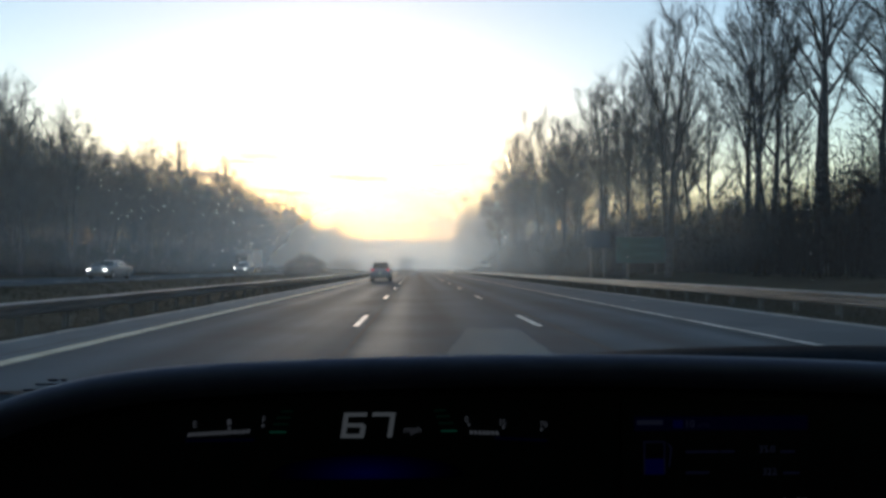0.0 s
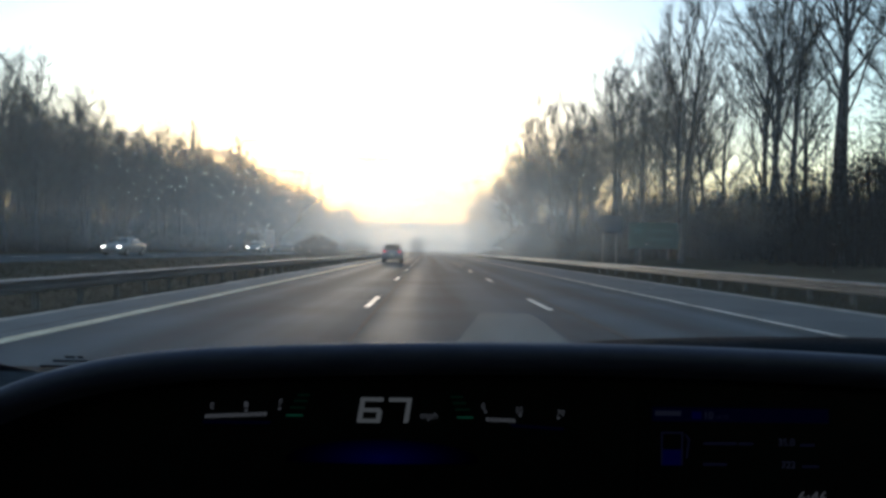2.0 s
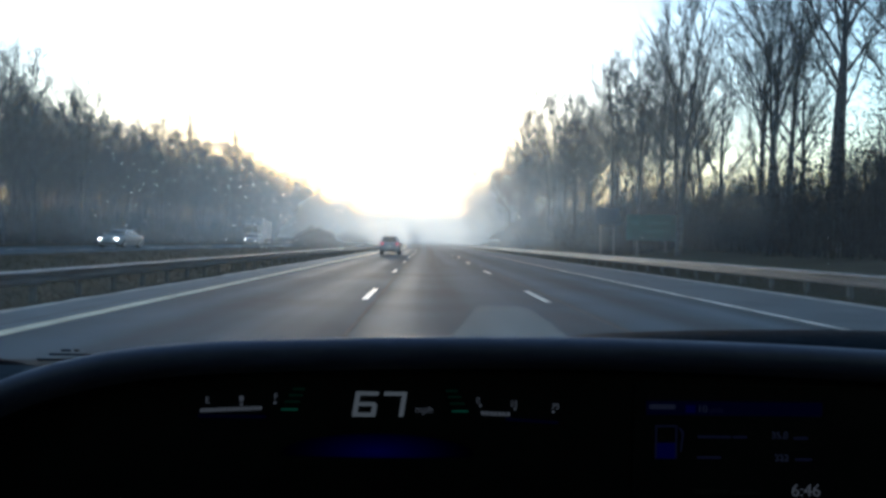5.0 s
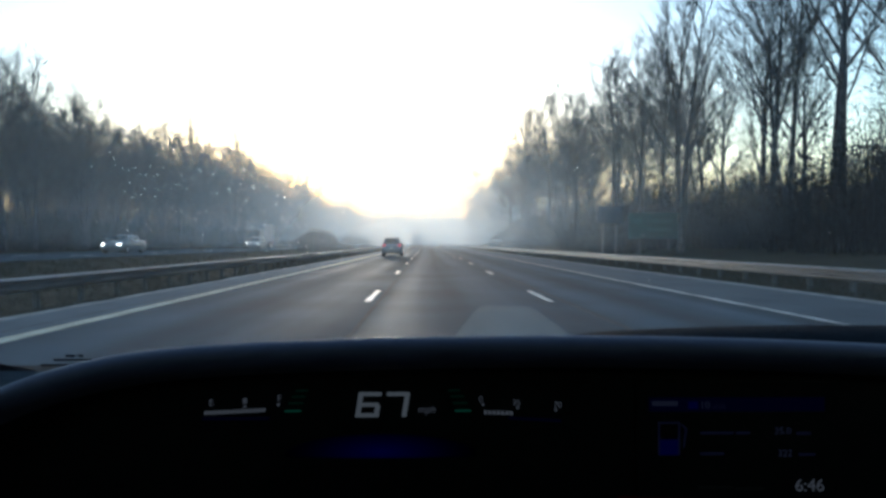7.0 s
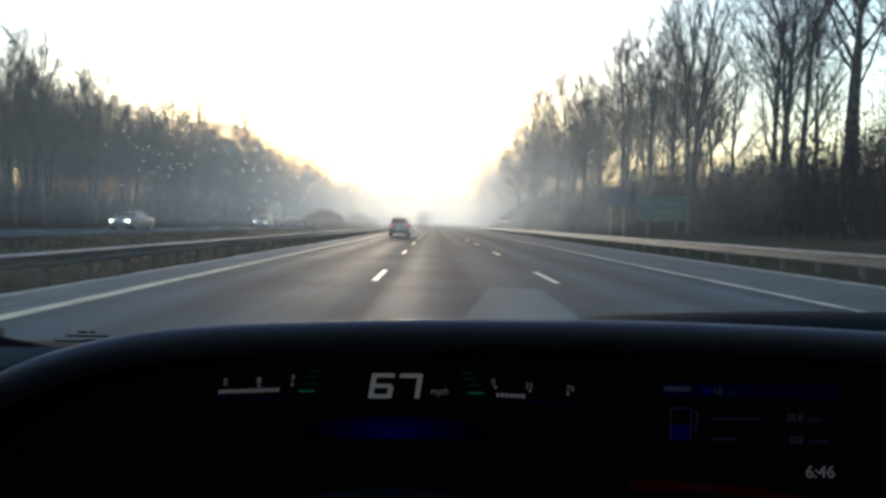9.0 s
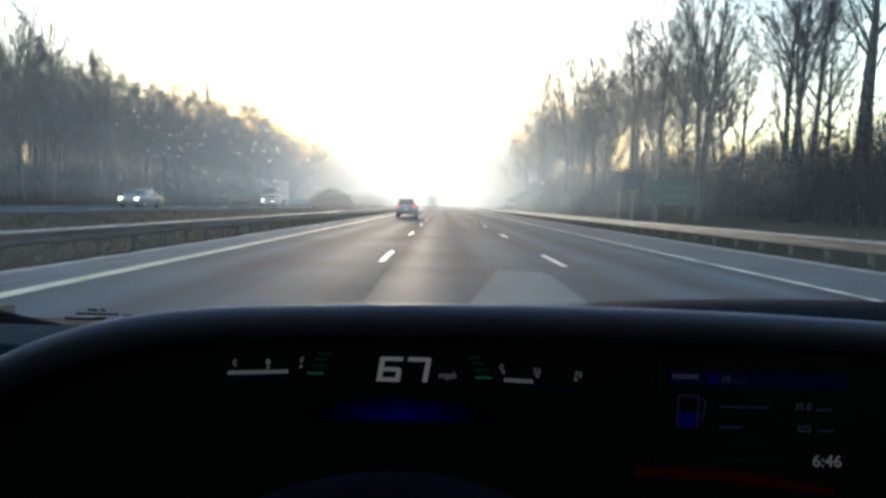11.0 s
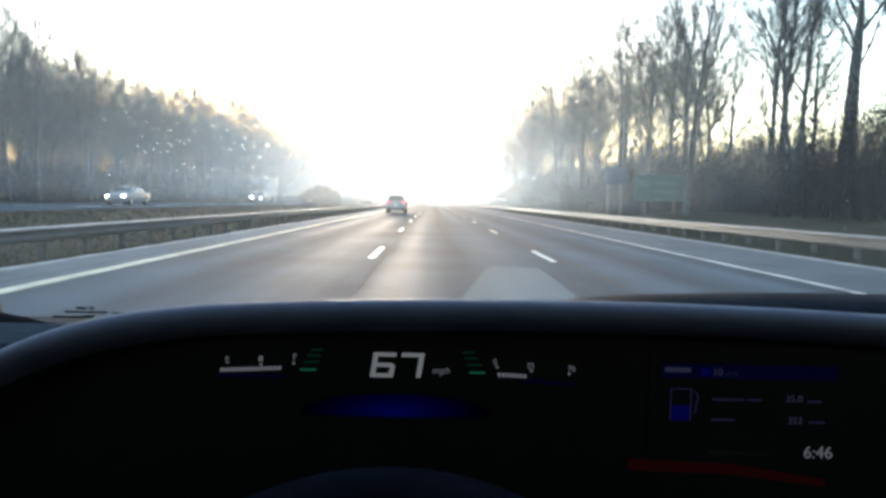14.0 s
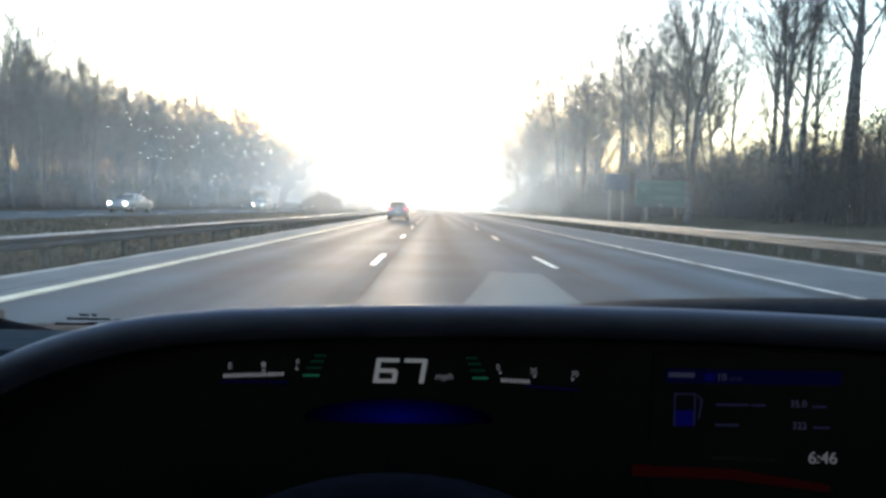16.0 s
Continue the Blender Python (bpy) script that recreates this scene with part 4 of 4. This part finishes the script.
dash_part("support", block((CX0 + 0.06, 0.62, 0.0 + 0.32), (CX1 - 0.06, 1.42, 0.84)), LINING)
rows = []
for i in range(40):
    x = 0.10 + 0.95 * i / 39
    h = 1.0 - math.exp(-max(0.0, x - 0.10) / 0.03)
    zt = 0.915 + (0.124 + 0.014 * math.sin(min(1.0, max(0, (x - 0.15) / 0.55)) * math.pi * 0.62)) * h
    rows.append([(x, 0.82, 0.90), (x, 0.86, zt - 0.02), (x, 0.91, zt - 0.003), (x, 0.96, zt), (x, 1.01, zt - 0.008), (x, 1.06, zt - 0.03), (x, 1.12, 0.90)])
dash_part("passenger_pad", strip(rows, closed=True), DASHPLASTIC, "raised black pad on the passenger side", True)
rows = []
for i in range(16):
    y = 0.585 + 0.22 * i / 15
    d = -0.125 * (y - 0.585)
    rows.append([(CX0 + 0.06, y, 1.0), (-0.60, y, 1.044 + d), (-0.42, y, 1.044 + d), (-0.355, y, 1.038 + d), (-0.33, y, 1.02 + d), (-0.31, y, 0.96), (-0.30, y, 0.90), (CX0 + 0.06, y, 0.90)])
# blue sky light on the corner is put into this paler colour
dash_part("corner_pad", strip(rows, closed=True), mat("corner_pad_skylit", (0.022, 0.032, 0.042), (0.034, 0.046, 0.06), rough=0.95, scale=30, fine=600, spec=0.0), "moulded dash corner beside the door, coloured blue-grey as if skylit", True)
rows = []
for i in range(20):
    x = CX0 + 0.06 + (0.60 * i / 19)
    zt = 0.985 + 0.2 * max(0.0, -0.535 - x) + 0.1 * max(0.0, x + 0.50)
    rows.append([(x, 0.90, 0.90), (x, 0.93, zt - 0.006), (x, 0.95, zt), (x, 0.985, zt - 0.006), (x, 1.0, 0.90)])
dash_part("demister_ledge", strip(rows, closed=True), mat("ledge_plastic", (0.006, 0.006, 0.008), (0.01, 0.01, 0.012), rough=0.95, scale=30, fine=400, spec=0.0), "black ledge at the foot of the windscreen", True)
slip = thing("paper_slip", "pale paper slip lying on the dash deck", "paper", (0.17, 1.2, 0.916))
q = [(0.05 - 0.17, 0.045, 0), (0.10 - 0.17, -0.036, 0), (0.193 - 0.17, -0.033, 0), (0.275 - 0.17, 0.035, 0)]
part("sheet", (q + [(a, b, c + 0.0015) for a, b, c in q], [(3, 2, 1, 0), (4, 5, 6, 7), (0, 1, 5, 4), (1, 2, 6, 5), (2, 3, 7, 6), (3, 0, 4, 7)]), PAPER, slip)

# steering wheel
STEER = thing("steering_wheel", "black leather steering wheel below the instruments", "steering wheel", (-0.03, 0.345, 0.797))
tilt = Matrix.Rotation(radians(-24), 4, "X")
rows = []
for i in range(64):
    a = 2 * math.pi * i / 64
    row = []
    for k in range(12):
        b = 2 * math.pi * k / 12
        rr = 0.200 + 0.020 * math.cos(b)
        row.append(tilt @ Vector((rr * math.cos(a), 0.018 * math.sin(b), rr * math.sin(a))))
    rows.append(row)
rows.append(rows[0])
vv, ff = strip(rows, closed=True)
part("rim", (vv, ff[:-2]), WHEELSKIN, STEER, "", True)
hub = block((-0.07, -0.005, -0.06), (0.07, 0.05, 0.06), 0.025); hub.transform(tilt)
part("hub", hub, WHEELSKIN, STEER)
for a in (0, 180, 270):
    sp = block((0.05, 0.0, -0.018), (0.19, 0.025, 0.018), 0.008); sp.transform(tilt @ Matrix.Rotation(radians(-a), 4, "Y"))
    part("spoke", sp, WHEELSKIN, STEER)
part("column", tube((0, 0.02, -0.02), (0, 0.24, -0.12), 0.035), DASHPLASTIC, STEER)

# ---- lit instruments ----
LIT_MID = glow("lit_segment_mid", (0.82, 0.87, 1.0), 0.017)
LIT_FAINT = glow("lit_line_faint", (0.3, 0.35, 1.0), 0.003)
LIT_BAR = glow("lit_bar_faint", (0.45, 0.52, 1.0), 0.0048)
LIT_ODO = glow("lit_line_grey", (0.6, 0.75, 0.7), 0.0006)
FACE = 0.5665
cluster = thing("instrument_display", "black digital speed display with white figures and bar gauges", "display", (0, FACE, 1.03))


def lit(name, pts, material, parent, label="", depth=0.0012):
    """A flat lit element from points in the plane of the display, with a little thickness."""
    ob_y = parent.matrix_basis.translation
    k = len(pts)
    fr = [(x - ob_y[0], FACE - depth - ob_y[1], z - ob_y[2]) for x, z in pts]
    bk = [(x - ob_y[0], FACE + 0.002 - ob_y[1], z - ob_y[2]) for x, z in pts]
    faces = [tuple(range(k)), tuple(range(2 * k - 1, k - 1, -1))] + [(i, i + k, (i + 1) % k + k, (i + 1) % k) for i in range(k)]
    return part(name, (fr + bk, faces), material, parent, label)


def bar(x0, x1, z0, z1, slant=0.0):
    return [(x0, z0), (x1, z0), (x1 + slant, z1), (x0 + slant, z1)]


SEG = {"6": "afgecd", "7": "abc"}


def word(text, x, z, size, material, parent, slant=0.0, name="lettering"):
    """Lettering on a display face, as a mesh."""
    cu = bpy.data.curves.new("type", "FONT")
    cu.body, cu.size, cu.shear, cu.extrude = text, size, slant, 0.0004
    cu.align_x = "CENTER"
    ob = bpy.data.objects.new("type", cu)
    scene.collection.objects.link(ob)
    me = bpy.data.meshes.new_from_object(ob.evaluated_get(bpy.context.evaluated_depsgraph_get()))
    bpy.data.objects.remove(ob)
    me.materials.clear()
    me.materials.append(material)
    o = parent.matrix_basis.translation
    me.transform(Matrix.Translation((x - o[0], FACE - 0.001 - o[1], z - o[2])) @ Matrix.Rotation(radians(90), 4, "X"))
    return part(name, me, None, parent, "lit lettering reading " + text)


def figure(ch, x, z, w, h):
    """A slanted seven-bar figure as one part with its bars as pieces; x, z its lower left corner."""
    t, u, sl, g, m = 0.0028, 0.0041, 0.15, 0.0003, h / 2
    box = {"a": (g, h - t, w - g, h), "d": (g, 0, w - g, t), "g": (g + t * 0.5, m - t / 2, w - g - t * 0.5, m + t / 2),
           "f": (0, m + g, u, h - g), "e": (0, g, u, m - g), "b": (w - u, m + g, w, h - g), "c": (w - u, g, w, m - g)}
    for s in SEG[ch]:
        x0, z0, x1, z1 = box[s]
        pts = [(x + x0 + sl * z0, z + z0), (x + x1 + sl * z0, z + z0), (x + x1 + sl * z1, z + z1), (x + x0 + sl * z1, z + z1)]
        lit("segment", pts, LIT, cluster)


figure("6", -0.0568, 1.0225, 0.0195, 0.0205)
figure("7", -0.0335, 1.0225, 0.0195, 0.0205)
word("mph", 0.0028, 1.0262, 0.0086, LIT_DIM, cluster, 0.15)
word("E", -0.1758, 1.0322, 0.0078, LIT_DIM, cluster)
word("F", -0.1195, 1.0358, 0.0078, LIT_DIM, cluster)
lit("fuel_symbol", bar(-0.1498, -0.1468, 1.0340, 1.0382), LIT_DIM, cluster, "tiny fuel pump symbol")
for x, z in ((-0.1483, 1.0303), (-0.1206, 1.0320), (0.0502, 1.0318), (0.0793, 1.0292), (0.1115, 1.0272)):
    lit("tick", bar(x - 0.0010, x + 0.0010, z, z + 0.0018), LIT_DIM, cluster)
for i in range(14):
    x, z = -0.1820 + 0.00366 * i, 1.0247 + 0.00018 * i
    lit("fuel_bar", bar(x, x + 0.0026, z, z + 0.0027, 0.0006), LIT_MID, cluster)
for i in range(7):
    x, z = 0.0512 + 0.0036 * i, 1.0248 - 0.00012 * i
    lit("economy_bar", bar(x, x + 0.0026, z, z + 0.0027, -0.0004), LIT_MID, cluster)
word("0", 0.0482, 1.0350, 0.0072, LIT_DIM, cluster)
word("35", 0.0782, 1.0324, 0.0068, LIT_DIM, cluster)
word("70", 0.1130, 1.0304, 0.0068, LIT_DIM, cluster)
lit("underline", bar(-0.1835, -0.128, 1.0205, 1.0222, 0.0), LIT_BLUE_DIM, cluster, "dim blue underline")
lit("underline", [(0.072, 1.0205), (0.116, 1.0180), (0.116, 1.0196), (0.072, 1.0222)], LIT_BLUE_DIM, cluster, "dim blue underline")
for s, x in ((1, -0.1085), (-1, 0.0335)):
    for i, (z, mtl) in enumerate(((1.0270, LIT_GREEN), (1.0335, LIT_GREEN_DIM), (1.0390, LIT_GREEN_DIM), (1.0440, LIT_GREEN_DIM))):
        w = 0.0135 - 0.0012 * i
        lit("eco_bar", [(x - w / 2 + s * 0.0025 * i, z), (x + w / 2 + s * 0.0025 * i, z), (x + w / 2 + s * 0.0025 * i, z + 0.0011), (x - w / 2 + s * 0.0025 * i, z + 0.0011)], mtl, cluster, "green eco bar")


def arc_glow_material():
    """Blue lamp that is brightest at its middle."""
    m = glow("lit_blue_arc", (0.01, 0.015, 1.0), 0.05)
    n, l = m.node_tree.nodes, m.node_tree.links
    co, mp, gr = n.new("ShaderNodeTexCoord"), n.new("ShaderNodeMapping"), n.new("ShaderNodeTexGradient")
    gr.gradient_type = "QUADRATIC_SPHERE"
    mp.inputs["Location"].default_value, mp.inputs["Scale"].default_value = (0.385, 0, 1.46), (11, 0, 40)
    l.new(co.outputs["Object"], mp.inputs[0]); l.new(mp.outputs[0], gr.inputs[0])
    mu = n.new("ShaderNodeMath"); mu.operation = "MULTIPLY"; mu.inputs[1].default_value = 0.0065 * LAMP_GAIN
    l.new(gr.outputs["Fac"], mu.inputs[0]); l.new(mu.outputs[0], n["Principled BSDF"].inputs["Emission Strength"])
    return m


pts = [(-0.035 + 0.08 * math.cos(a), 0.9905 + (0.017 if math.sin(a) > 0 else 0.002) * abs(math.sin(a)) * (1 if math.sin(a) > 0 else -1)) for a in np.linspace(0, 2 * math.pi, 40, endpoint=False)]
lit("blue_lamp", pts, arc_glow_material(), cluster, "dim blue glowing arc")

info = thing("information_screen", "dim information screen with text lines and a clock", "screen", (0.26, FACE, 0.99))
lit("bezel", bar(0.180, 0.352, 0.925, 1.052), BLACKFACE, info, "", 0.0004)
lit("title_band", bar(0.190, 0.340, 1.0265, 1.0385), LIT_BLUE_DIM, info, "dim blue title band", 0.0006)
lit("title_bar", bar(0.1925, 0.2145, 1.0315, 1.0355), LIT_BAR, info, "plain bar in place of a product name")
lit("source_symbol", bar(0.2235, 0.2315, 1.0290, 1.0350), LIT_BLUE, info, "small blue source symbol")
word("10", 0.2375, 1.0292, 0.0088, LIT_BAR, info)
word("of 53", 0.2495, 1.0292, 0.0052, LIT_FAINT, info)
for b in (bar(0.198, 0.2165, 1.0165, 1.0178), bar(0.198, 0.1993, 0.990, 1.0165), bar(0.2152, 0.2165, 0.990, 1.0165)):
    lit("pump_symbol", b, LIT_FAINT, info)
lit("pump_level", bar(0.1995, 0.215, 0.990, 1.003), LIT_BLUE, info, "blue filled fuel pump symbol")
lit("pump_hose", [(0.219, 0.996), (0.2203, 0.996), (0.2225, 1.012), (0.2185, 1.0165), (0.2178, 1.0155), (0.2208, 1.011)], LIT_FAINT, info)
lit("odometer_line", bar(0.232, 0.262, 0.9610, 0.9635), LIT_ODO, info, "barely lit illegible figures")
lit("odometer_line", bar(0.264, 0.288, 0.9605, 0.9622), LIT_ODO, info)
for b in (bar(0.234, 0.262, 1.0075, 1.0095), bar(0.264, 0.276, 1.0075, 1.0095), bar(0.234, 0.254, 0.990, 0.992), bar(0.316, 0.328, 1.007, 1.009), bar(0.318, 0.332, 0.989, 0.991)):
    lit("text_line", b, LIT_FAINT, info, "dim illegible text line")
word("35.0", 0.304, 1.0075, 0.0085, LIT_BAR, info)
word("322", 0.306, 0.9885, 0.0085, LIT_BAR, info)
word("6:46", 0.3275, 0.9590, 0.0148, LIT_DIM, info, 0.0, "clock")
lit("red_strip", [(0.165, 0.946), (0.25, 0.944), (0.335, 0.934), (0.335, 0.940), (0.25, 0.953), (0.165, 0.955)], LIT_RED, info, "dark red glowing strip")
